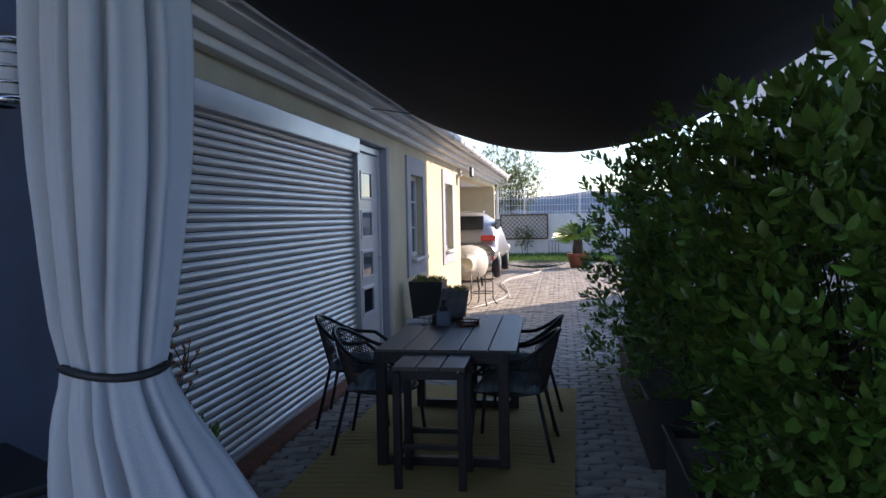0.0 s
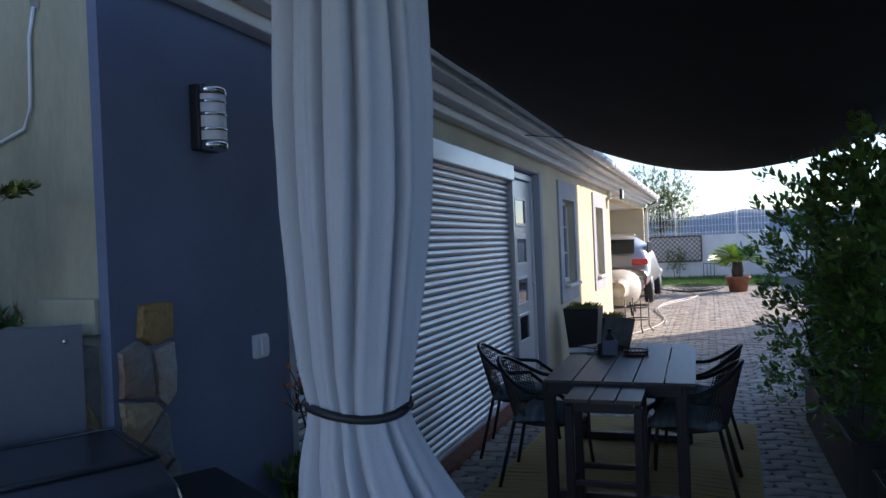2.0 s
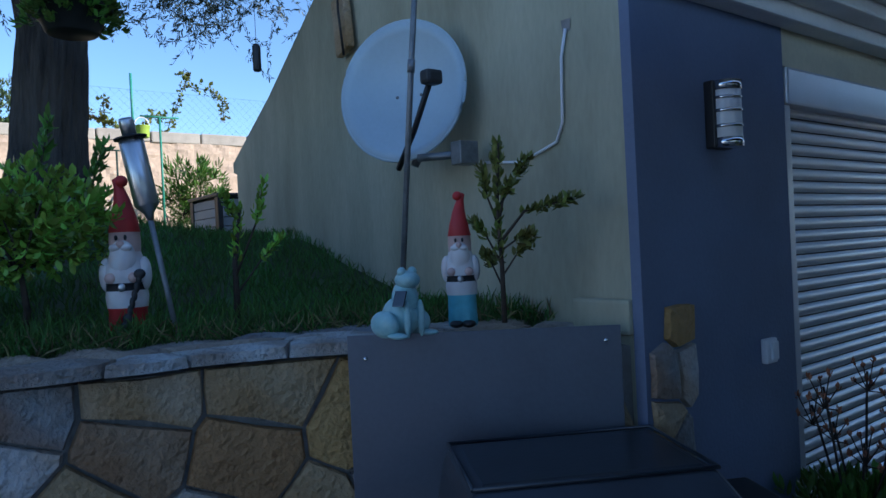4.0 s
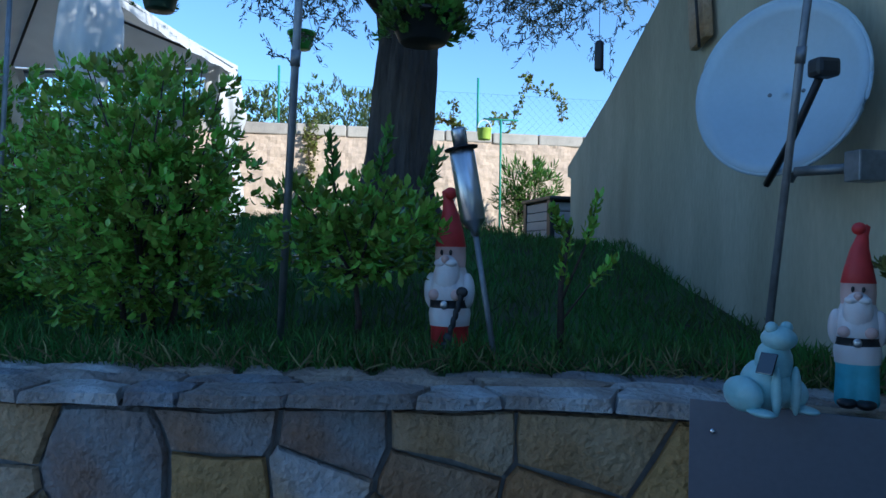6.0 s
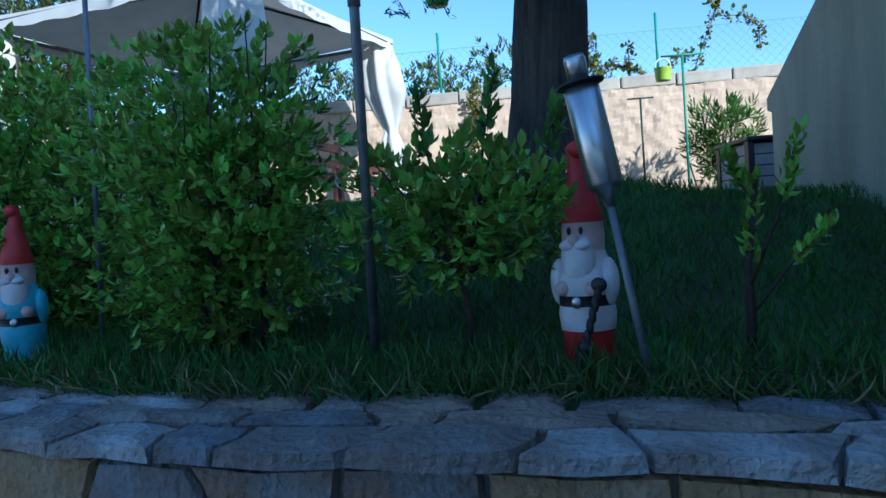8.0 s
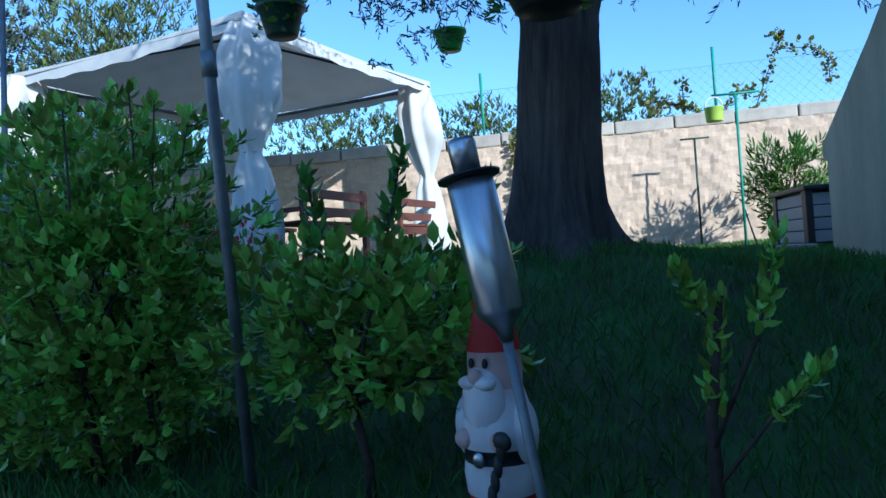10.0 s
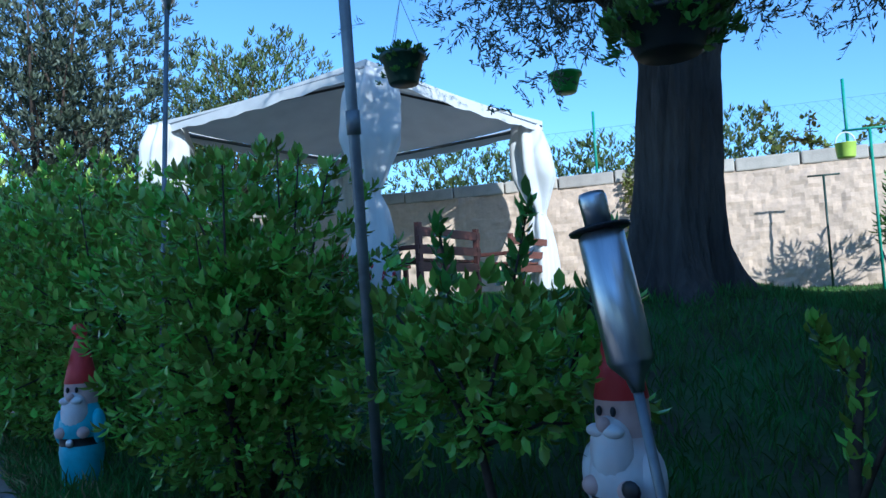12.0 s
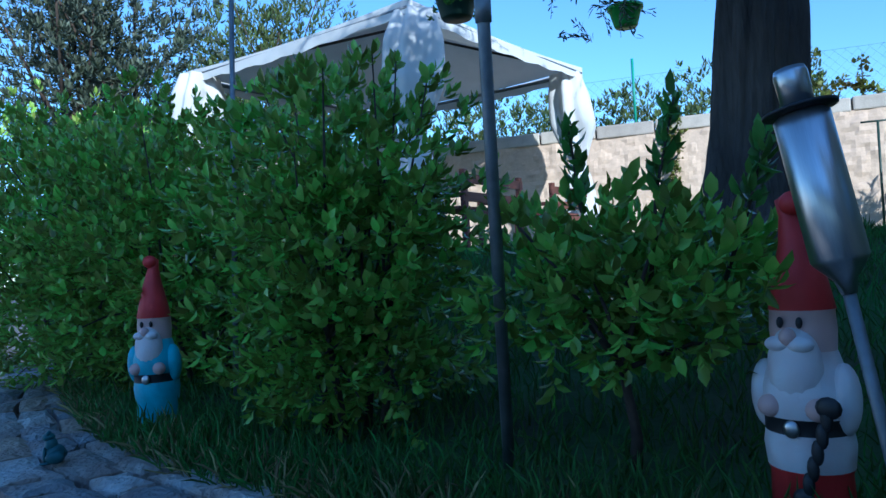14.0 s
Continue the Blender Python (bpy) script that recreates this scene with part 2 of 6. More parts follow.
def tube_data(pts, radii, seg=8, caps=True):
    """Vertices and faces of a tube along points."""
    pts = [Vector(p) for p in pts]
    if not hasattr(radii, "__len__"):
        radii = [radii] * len(pts)
    V, F = [], []
    up = Vector((0.13, 0.31, 1)).normalized()
    for i, p in enumerate(pts):
        d = (pts[min(i + 1, len(pts) - 1)] - pts[max(i - 1, 0)]).normalized()
        a = d.cross(up)
        a = a.normalized() if a.length > 0.05 else d.cross(Vector((1, 0, 0))).normalized()
        b = a.cross(d)
        for k in range(seg):
            t = 2 * math.pi * k / seg
            V.append(p + (a * math.cos(t) + b * math.sin(t)) * radii[i])
    for i in range(len(pts) - 1):
        for k in range(seg):
            F.append((i * seg + k, i * seg + (k + 1) % seg, (i + 1) * seg + (k + 1) % seg, (i + 1) * seg + k))
    if caps:
        F.append(tuple(range(seg - 1, -1, -1)))
        F.append(tuple((len(pts) - 1) * seg + k for k in range(seg)))
    return V, F


def tubes(name, items, material, parent=None, label="", seg=8):
    V, F = [], []
    for pts, r in items:
        v, f = tube_data(pts, r, seg)
        F += [tuple(i + len(V) for i in q) for q in f]
        V += v
    return raw(name, V, F, material, parent, label, smooth=True)


def lathe(name, prof, material, parent=None, label="", seg=20, at=(0, 0, 0), squash=(1, 1)):
    V, F = [], []
    for r, z in prof:
        for k in range(seg):
            t = 2 * math.pi * k / seg
            V.append((at[0] + r * math.cos(t) * squash[0], at[1] + r * math.sin(t) * squash[1], at[2] + z))
    for i in range(len(prof) - 1):
        for k in range(seg):
            F.append((i * seg + k, i * seg + (k + 1) % seg, (i + 1) * seg + (k + 1) % seg, (i + 1) * seg + k))
    F.append(tuple(range(seg - 1, -1, -1)))
    F.append(tuple((len(prof) - 1) * seg + k for k in range(seg)))
    return raw(name, V, F, material, parent, label, smooth=True)


def frames(axis, rng):
    """Two unit vectors across each axis, turned by chance."""
    r = rng.normal(size=axis.shape)
    a = np.cross(axis, r)
    a /= np.linalg.norm(a, axis=1)[:, None] + 1e-9
    return a, np.cross(a, axis)


def leaf_mesh(name, base, axis, side, length, width, material, parent, label="", fold=0.18, droop=0.15):
    """One joined mesh of folded, pointed leaves."""
    n = len(base)
    nrm = np.cross(axis, side)
    L, W = length[:, None], width[:, None]
    def P(u, w, h):
        return base + axis * L * u + side * W * w + nrm * (L * h)
    rows = [P(0, 0, 0), P(.33, -.42, fold * .5), P(.33, 0, -0.0), P(.33, .42, fold * .5), P(.7, -.40, fold * .5 - droop * .4), P(.7, 0, -droop * .4), P(.7, .40, fold * .5 - droop * .4), P(1, 0, -droop)]
    V = np.stack(rows, 1).reshape(-1, 3)
    quad = np.array([[1, 4, 5, 2], [2, 5, 6, 3]])
    tri = np.array([[0, 1, 2], [0, 2, 3], [4, 7, 5], [5, 7, 6]])
    off = np.arange(n)[:, None, None] * 8
    q, t = (quad[None] + off).reshape(-1, 4), (tri[None] + off).reshape(-1, 3)
    me = bpy.data.meshes.new(name)
    me.vertices.add(len(V)); me.vertices.foreach_set("co", V.astype(np.float32).ravel())
    loops = np.concatenate([q.ravel(), t.ravel()])
    me.loops.add(len(loops)); me.loops.foreach_set("vertex_index", loops.astype(np.int32))
    starts = np.concatenate([np.arange(len(q)) * 4, len(q) * 4 + np.arange(len(t)) * 3])
    me.polygons.add(len(starts)); me.polygons.foreach_set("loop_start", starts.astype(np.int32))
    me.update(calc_edges=True); me.validate()
    return link_mesh(name, me, material, parent, label, smooth=True)


def rosettes(tips, outward, rng, per, size, aspect, spread=0.75):
    """Whorls of leaves at shoot tips: base, axis, side, length, width."""
    n = len(tips)
    axis = outward / (np.linalg.norm(outward, axis=1)[:, None] + 1e-9)
    a, b = frames(axis, rng)
    B, A = [], []
    for k in range(per):
        th = k * 2.4 + rng.uniform(0, .5, n)
        tilt = spread * (0.35 + 0.9 * k / per)
        d = axis * np.cos(tilt) + (a * np.cos(th)[:, None] + b * np.sin(th)[:, None]) * np.sin(tilt)
        B.append(tips - axis * (size * 0.28 * k / per * 3)), A.append(d)
    B, A = np.concatenate(B), np.concatenate(A)
    A += rng.normal(size=A.shape) * 0.15
    A[:, 2] += 0.12
    A /= np.linalg.norm(A, axis=1)[:, None]
    S = np.cross(A, np.array([0, 0, 1.0]) + rng.normal(size=A.shape) * .35)
    S /= np.linalg.norm(S, axis=1)[:, None] + 1e-9
    Ln = size * rng.uniform(.65, 1.2, len(A))
    return B, A, S, Ln, Ln * aspect * rng.uniform(.85, 1.15, len(A))


def crown_points(rng, n, centre, radii, inner=0.35, rough=0.25, flat=1.0):
    """Points in the outer shell of a lumpy, boxy crown, and the way outward."""
    d = rng.normal(size=(n, 3))
    d /= np.linalg.norm(d, axis=1)[:, None]
    k = np.max(np.abs(d), axis=1)[:, None] ** flat
    rad = 1 - (1 - inner) * rng.uniform(0, 1, n) ** 1.7
    lump = np.array([noise.noise(Vector(v * 2.3) + Vector(centre)) for v in d])
    rad *= 1 + rough * lump
    p = d / k ** 0.6 * rad[:, None] * np.array(radii) + np.array(centre)
    return p, d / np.array(radii)


def shrub(name, loc, centre, radii, n, per, size, aspect, material, label, seed, group="", stems=5, flat=1.0, category="shrub", inner=.35, rough=.3, zmin=None, stem_r=.012, spread=1.1):
    rng = np.random.default_rng(seed)
    t = thing(name, loc, label, category, group)
    p, d = crown_points(rng, n, centre, radii, inner, rough, flat)
    if zmin is not None:
        ok = p[:, 2] > zmin
        p, d = p[ok], d[ok]
    d[:, 2] += 0.5
    leaf_mesh("crown", *rosettes(p, d, rng, per, size, aspect, spread), material, t)
    items = []
    for i in range(stems):
        a = 2 * math.pi * i / stems
        foot = Vector((0.07 * math.cos(a), 0.07 * math.sin(a), -0.03)) if stems > 1 else Vector((0, 0, -.03))
        mid = Vector(centre) * 0.6 + Vector((radii[0] * .35 * math.cos(a), radii[1] * .35 * math.sin(a), 0))
        items.append(([foot, foot.lerp(mid, .5) + Vector((.01, .02, 0)), mid], [stem_r * 1.3, stem_r, stem_r * .7]))
        for j in range(9):
            q = Vector(p[rng.integers(len(p))])
            items.append(([mid, mid.lerp(q, .5) + Vector((0, 0, .03)), q], [stem_r * .5, stem_r * .35, stem_r * .18]))
    tubes("branchwork", items, TWIG, t, seg=5)["kind"] = "stuff"
    return t


# ---- setting: ground, house, walls ----
CAP = [(-2.28, 2.05), (-2.72, 1.62), (-2.98, 1.25), (-3.09, .98), (-3.15, .70), (-3.20, .40), (-3.25, .12), (-3.31, -.22), (-3.46, -.67), (-3.68, -1.23), (-4.02, -1.80), (-4.6, -2.55), (-5.7, -3.7)]
CAP_Z = 1.37


def cap_curve(u):
    """Place and inward normal on the front edge of the garden wall, u metres along it."""
    pts = [Vector((x, y, 0)) for x, y in CAP]
    for a, b in zip(pts, pts[1:]):
        d = (b - a).length
        if u <= d or b == pts[-1]:
            t = (b - a).normalized()
            return a + t * u, Vector((t.y, -t.x, 0))
        u -= d


def wall_point(u, inset=0.0, z=0.0):
    p = sum((cap_curve(max(0, u + k))[0] for k in (-.25, -.12, 0, .12, .25)), Vector()) / 5 if u > .3 else cap_curve(u)[0]
    q = (cap_curve(u + .2)[0] - cap_curve(max(0, u - .2))[0]).normalized()
    return p + Vector((q.y, -q.x, 0)) * inset + Vector((0, 0, z))


def lawn_height(d):
    return CAP_Z + 0.01 + 0.03 * min(d, 0.9) + (0.27 * min(max(d - 0.9, 0), 2.0)) + 0.012 * max(d - 2.9, 0)


def wall_distance(x, y):
    best = 9e9
    for (ax, ay), (bx, by) in zip(CAP, CAP[1:]):
        t = max(0, min(1, ((x - ax) * (bx - ax) + (y - ay) * (by - ay)) / ((bx - ax) ** 2 + (by - ay) ** 2)))
        best = min(best, math.hypot(x - ax - t * (bx - ax), y - ay - t * (by - ay)))
    return best


def lawn_z(x, y):
    t = min(1, max(0, (y - 1.1) / 1.1))
    return lawn_height(wall_distance(x, y)) - 0.16 * t * t * (3 - 2 * t) * min(1, max(0, wall_distance(x, y) - .6)) + 0.03 * noise.noise(Vector((x, y, 0)) * 0.9)


bm = bmesh.new()
bmesh.ops.create_grid(bm, x_segments=2, y_segments=2, size=900)
ground = tagged(part("ground", bm, SAND), "sandy joints under worn stone paving", "ground", kind="structure")
ground.location.z = -0.012

# raised lawn behind the garden wall
xs, ys = np.arange(-34, -2.2, 0.35), np.arange(-16, 12, 0.35)
V = [(x, y, lawn_z(x, y)) for y in ys for x in xs]
def behind(x, y):
    """Whether a place lies on the garden side of the wall."""
    best, side = 9e9, 1
    for (ax, ay), (bx, by) in zip(CAP, CAP[1:]):
        t = max(0, min(1, ((x - ax) * (bx - ax) + (y - ay) * (by - ay)) / ((bx - ax) ** 2 + (by - ay) ** 2)))
        d = math.hypot(x - ax - t * (bx - ax), y - ay - t * (by - ay))
        if d < best:
            best, side = d, (x - ax) * (by - ay) - (y - ay) * (bx - ax)
    return side > 0
nx = len(xs)
F = []
for j in range(len(ys) - 1):
    for i in range(nx - 1):
        q = (j * nx + i, j * nx + i + 1, (j + 1) * nx + i + 1, (j + 1) * nx + i)
        cx, cy = xs[i] + .17, ys[j] + .17
        if behind(cx, cy) and wall_distance(cx, cy) > 1.3 or cy > 2.75:
            F.append(q)
lawn = tagged(raw("ground", V, F, SOIL, smooth=True), "dark shaded lawn soil behind the garden wall", "lawn", kind="structure")
# strip that joins the lawn to the wall's caps
us = np.arange(0, 9.5, 0.2)
V, F = [], []
for u in us:
    for ins in (0.30, 0.6, 1.0, 1.5, 2.0):
        p = wall_point(u, ins)
        V.append((p.x, p.y, CAP_Z - 0.05 if ins == .30 else lawn_z(p.x, p.y) + .012))
for i in range(len(us) - 1):
    for k in range(4):
        F.append((i * 5 + k, i * 5 + k + 1, i * 5 + k + 6, i * 5 + k + 5))
tagged(raw("ground", V, F, SOIL, smooth=True), "grassy edge of soil against the stone caps", "lawn", kind="structure")

FX = -2.26
def wall_piece(name, specs, material, label):
    bm = bmesh.new()
    for (x0, x1), (y0, y1), (z0, z1) in specs:
        box(bm, ((x0 + x1) / 2, (y0 + y1) / 2, (z0 + z1) / 2), (x1 - x0, y1 - y0, z1 - z0))
    return tagged(part(name, bm, material), label, "wall", kind="structure")

T = (FX - .3, FX)
wall_piece("wall_east", [(T, (3.07, 7.24), (2.37, 2.8)), (T, (7.24, 8.39), (2.38, 2.8)), (T, (8.39, 9.66), (0, 2.8)),
    (T, (9.66, 10.52), (0, 1.0)), (T, (9.66, 10.52), (2.14, 2.8)), (T, (10.52, 12.56), (0, 2.8)), (T, (12.56, 13.42), (0, .96)),
    (T, (12.56, 13.42), (2.14, 2.8)), (T, (13.42, 14.55), (0, 2.8)), (T, (14.55, 22.4), (2.42, 2.8)),
    ((-6.0, FX - .3), (14.33, 14.55), (0, 2.8))], CREAM, "cream rendered house wall with shutter, door and windows")
wall_piece("wall_pillar", [((FX - .12, FX + .012), (2.15, 3.07), (0, 2.62)), ((FX - .03, FX + .012), (2.044, 2.15), (0, 2.62))], GREYBLUE, "slate-blue painted wall end with rough edges")
wall_piece("wall_carport", [((-6.0, FX), (22.15, 22.4), (0, 2.42)), ((-6.2, -6.0), (14.33, 22.4), (0, 2.8))], CREAM, "cream inner walls of the open carport")
wall_piece("ceiling", [((-6.0, FX - .3), (14.55, 22.15), (2.42, 2.5))], WHITE, "white carport ceiling")

# gable end: a leaning-back prism with the roof's slope on top
GA, GB = Vector((FX, 2.05, 0)), Vector((-7.33, 2.68, 0))
gd = (GB - GA).normalized()
gn = Vector((-gd.y, gd.x, 0))
if gn.y < 0:
    gn = -gn
prof = [(.03, 0), (5.08, 0), (5.08, 2.44), (5.2, 2.47), (5.2, 2.56), (3.97, 2.96), (2.75, 3.44), (2.2, 3.68), (1.2, 3.22), (.03, 2.62)]
V = [GA + gd * s + Vector((0, 0, z)) for s, z in prof] + [GA + gd * s + gn * .28 + Vector((0, 0, z)) for s, z in prof]
n = len(prof)
F = [tuple(range(n)), tuple(range(2 * n - 1, n - 1, -1))] + [(i, i + n, (i + 1) % n + n, (i + 1) % n) for i in range(n)]
tagged(raw("wall_gable", V, F, CREAM_OLD), "weathered cream rendered gable wall with stains", "wall", kind="structure")
wall_piece("wall_rear", [((-7.4, -7.1), (2.98, 14.4), (0, 2.5))], CREAM_OLD, "plain rendered rear wall of the house")

# plinth piece at the foot of the gable, a chipped cable hole and stains
bm = cubes(((-2.42, 2.05, 1.40), (.26, .05, .12)), bevel=.012)
tagged(part("trim", bm, CREAM_OLD), "low rendered plinth at the gable's foot", "trim", kind="structure")

# roof: corrugated tile sheets, front and rear
def tile_slope(x0, z0, x1, z1, y0, y1, name):
    V, F = [], []
    ys = np.arange(y0, y1 + .001, 0.055)
    k = 8
    for y in ys:
        for i in range(k + 1):
            t = i / k
            V.append((x0 + (x1 - x0) * t, y, z0 + (z1 - z0) * t + 0.035 * math.cos(y / .11 * math.pi) + .012 * ((i + 1) % 2)))
    for j in range(len(ys) - 1):
        for i in range(k):
            a = j * (k + 1) + i
            F.append((a, a + 1, a + k + 2, a + k + 1))
    r = tagged(raw(name, V, F, TILE), "terracotta barrel tile roof of the house", "roof", kind="structure")
    s = r.modifiers.new("thick", "SOLIDIFY")
    s.thickness = .03
tile_slope(-1.93, 2.84, -4.6, 3.86, 2.15, 22.5, "roof_east")
tile_slope(-4.6, 3.86, -7.4, 2.66, 2.85, 14.4, "roof_west")
tile_slope(-4.6, 3.86, -6.4, 2.95, 14.4, 22.5, "roof_west")

# stepped eave moulding with a half-round gutter, its brackets and a downpipe
eave = thing("eave", (0, 0, 0), "white stepped eave moulding with half-round gutter", "eave")
eave["kind"] = "structure"
part("moulding", cubes(((FX + .05, 12.25, 2.56), (.10, 20.4, .07)), ((FX + .10, 12.25, 2.63), (.20, 20.4, .07)), ((FX + .16, 12.25, 2.72), (.32, 20.4, .11)), bevel=.012), WHITE, eave)
V, F = [], []
for y in (2.06, 22.45):
    for k in range(9):
        a = math.pi + math.pi * k / 8
        V.append((-1.86 + .075 * math.cos(a), y, 2.77 + .075 * math.sin(a)))
F = [(k, k + 1, k + 10, k + 9) for k in range(8)]
g = raw("gutter", V, F, PVC, eave, "white half-round gutter", smooth=True)
g.modifiers.new("thick", "SOLIDIFY").thickness = .006
tubes("gutter_lip", [([(-1.785, 2.06, 2.775), (-1.785, 22.45, 2.775)], .009)], PVC, eave)
for y in np.arange(2.6, 22.4, 1.15):
    part("gutter_bracket", cubes(((-1.86, y, 2.695), (.17, .03, .012)), ((-1.775, y, 2.73), (.012, .03, .08))), ALU, eave)
tubes("downpipe", [([(-1.86, 22.3, 2.70), (-1.86, 22.3, 2.56), (-2.13, 22.28, 2.45), (-2.17, 22.28, 2.3), (-2.17, 22.28, 0.02)], .045)], PVC, eave, "white downpipe")

# roller shutter: one slat mesh, shared
shutter = thing("roller_shutter", (FX, 3.09, 0), "closed white aluminium roller shutter in the house wall", "shutter")
SH_W = 4.14
part("box_cover", cubes(((-.06, SH_W / 2, 2.285), (.16, SH_W, .16)), bevel=.012), ALU, shutter)
for y in (0.02, SH_W - .02):
    part("guide_rail", cubes(((-.04, y, 1.13), (.09, .05, 2.15)), bevel=.006), ALU, shutter)
V, F = [], []
for k in range(7):
    a = k / 6
    V += [(-.055 + .014 * math.sin(math.pi * a) ** .6, .045, a * .050), (-.055 + .014 * math.sin(math.pi * a) ** .6, SH_W - .045, a * .050)]
F = [(2 * k, 2 * k + 1, 2 * k + 3, 2 * k + 2) for k in range(6)]
me = bpy.data.meshes.new("slat"); me.from_pydata(V, [], F)
for i in range(39):
    o = link_mesh("slat", me, ALU, shutter, smooth=True)
    o.location.z = .06 + i * .0555
part("shutter_back", cubes(((-.085, SH_W / 2, 1.13), (.02, SH_W, 2.2))), BLACKPL, shutter)
part("bottom_bar", cubes(((-.05, SH_W / 2, .035), (.045, SH_W - .08, .06)), bevel=.006), ALU, shutter)
tagged(part("trim", cubes(((FX + .03, 5.16, .015), (.14, 4.14, .05)), bevel=.008), BRICKRED), "terracotta threshold strip below the shutter", "threshold", kind="structure")

# front door in a deep grey reveal
tagged(part("trim", cubes(((FX - .13, 8.384, 1.20), (.28, .012, 2.38)), ((FX - .13, 7.815, 2.372), (.28, 1.14, .012)), ((FX + .004, 8.44, 1.20), (.012, .10, 2.40)), bevel=.003), GREYTRIM), "grey painted door reveal", "reveal", kind="structure")
door = tagged(new("door_1"), "white front door with four small glass panes", "door", kind="structure")
door.location = (FX - .12, 7.25, .1)
door.scale = (1, 1.15, 1.01)
part("door_frame", cubes(((0, .03, 1.1), (.09, .06, 2.24)), ((0, .95, 1.1), (.09, .06, 2.24)), ((0, .49, 2.19), (.09, .86, .07)), bevel=.006), PVC, door)
part("door_leaf", cubes(((-.01, .49, 1.07), (.06, .855, 2.14)), bevel=.004), PVC, door)
for z in (.55, .95, 1.38, 1.80):
    part("pane_frame", cubes(((.025, .30, z), (.03, .03, .28)), ((.025, .68, z), (.03, .03, .28)), ((.025, .49, z - .14), (.03, .41, .03)), ((.025, .49, z + .14), (.03, .41, .03)), bevel=.004), PVC, door)
    part("pane", cubes(((.022, .49, z), (.008, .35, .25))), GLASSD, door)
tubes("door_handle", [([(.03, .87, 1.0), (.075, .87, 1.0), (.08, .76, 1.0)], .009)], CHROME, door)
part("door_sill", cubes(((.1, .49, -.05), (.3, .98, .1)), bevel=.01), CREAM_OLD, door)


def window(name, y0, y1, z0, z1):
    w = tagged(new(name), "white framed narrow window in a raised grey surround", "window", kind="structure")
    w.location = (FX, y0, z0)
    W, H = y1 - y0, z1 - z0
    s = .24
    part("surround", cubes(((.012, -s / 2, H / 2), (.028, s, H + 2 * s)), ((.012, W + s / 2 - .06, H / 2), (.028, s - .12, H + 2 * s)), ((.012, W / 2, H + s / 2), (.028, W, s)), ((.012, W / 2, -s / 2), (.028, W, s)), bevel=.004), GREYTRIM, w)
    part("window_sill", cubes(((.03, W / 2, -.02), (.13, W + .06, .04)), bevel=.008), WHITE, w)
    part("window_frame", cubes(((-.11, .03, H / 2), (.06, .06, H)), ((-.11, W - .03, H / 2), (.06, .06, H)), ((-.11, W / 2, .03), (.06, W - .12, .06)), ((-.11, W / 2, H - .03), (.06, W - .12, .06)), bevel=.005), PVC, w)
    part("glazing_bar", cubes(((-.10, W / 2, H / 2), (.03, .022, H - .12)), ((-.10, W / 2, H * .36), (.03, W - .12, .022)), ((-.10, W / 2, H * .68), (.03, W - .12, .022))), PVC, w)
    part("pane", cubes(((-.115, W / 2, H / 2), (.008, W - .1, H - .1))), GLASSD, w)
    part("room_backing", cubes(((-.29, W / 2, H / 2), (.01, W, H))), BLACKPL, w)
window("window_1", 9.66, 10.52, 1.0, 2.14)
window("window_2", 12.56, 13.42, .96, 2.14)

# added unseen wall, tall to shade facade and garden, and the yard's end wall
wall_piece("wall_shading", [((3.3, 3.6), (3.0, 16.6), (0, 9.8)), ((3.3, 3.6), (-16, 3.0), (0, 2.2))], WHITE, "plain white unseen wall added to shade yard and garden")
wall_piece("wall_yard_end", [((-4.6, 3.6), (27.9, 28.1), (0, 1.58)), ((3.3, 3.6), (16.6, 28.1), (0, 1.2))], WHITE, "white rendered yard wall")
wall_piece("wall_behind", [((-7.4, 3.6), (-16.3, -16), (0, 2.4))], WHITE, "plain white wall behind the yard")
# far hill ridge, its haze carried by the material colour
V, F = [], []
for i in range(41):
    x = -700 + 35 * i
    h = 22 + 9 * noise.noise(Vector((i * .21, 2.3, 0))) + 4 * noise.noise(Vector((i * .7, 9, 0)))
    V += [(x, 780, -2), (x, 800, h * .8), (x, 830, h)]
for i in range(40):
    F += [(i * 3 + k, i * 3 + 3 + k, i * 3 + 4 + k, i * 3 + 1 + k) for k in range(2)]
tagged(raw("backdrop", V, F, HILLM, smooth=True), "distant hill ridge with haze put into its blue-grey colour", "hill", kind="structure")

# far sandstone wall behind the lawn, with cap blocks
wall_piece("wall_far", [((-12.35, -11.95), (-10.5, 9.0), (1.2, 3.46))], FARWALL, "sunlit sandstone garden boundary wall")
wall_far = bpy.data.objects["wall_far"]
bmx = cubes(((0, 0, 0), (.46, .74, .17)), bevel=.02)
capme = bpy.data.meshes.new("cap_block"); bmx.to_mesh(capme); bmx.free()
for i in range(26):
    o = link_mesh("cap_block", capme, FARCAP, wall_far)
    o.matrix_basis = pose(-12.15, -10.1 + i * .76, 3.53 + .006 * math.sin(i * 2.3), 0, 0, .6 * math.sin(i * 5))
yy, zz = np.arange(-6.5, 7.5, .05), np.arange(1.8, 3.461, .05)
V = []
for z in zz:
    for y in yy:
        p = Vector((0, y, z))
        cell = noise.voronoi(Vector((0, y * 4.5, z * 6)))[0]
        V.append((-11.945 + .012 * min(1, (cell[1] - cell[0]) * 2.2) + .02 * noise.noise(p * 9) + .03 * noise.noise(p * 2.2), y, z))
F = [(j * len(yy) + i, j * len(yy) + i + 1, (j + 1) * len(yy) + i + 1, (j + 1) * len(yy) + i) for j in range(len(zz) - 1) for i in range(len(yy) - 1)]
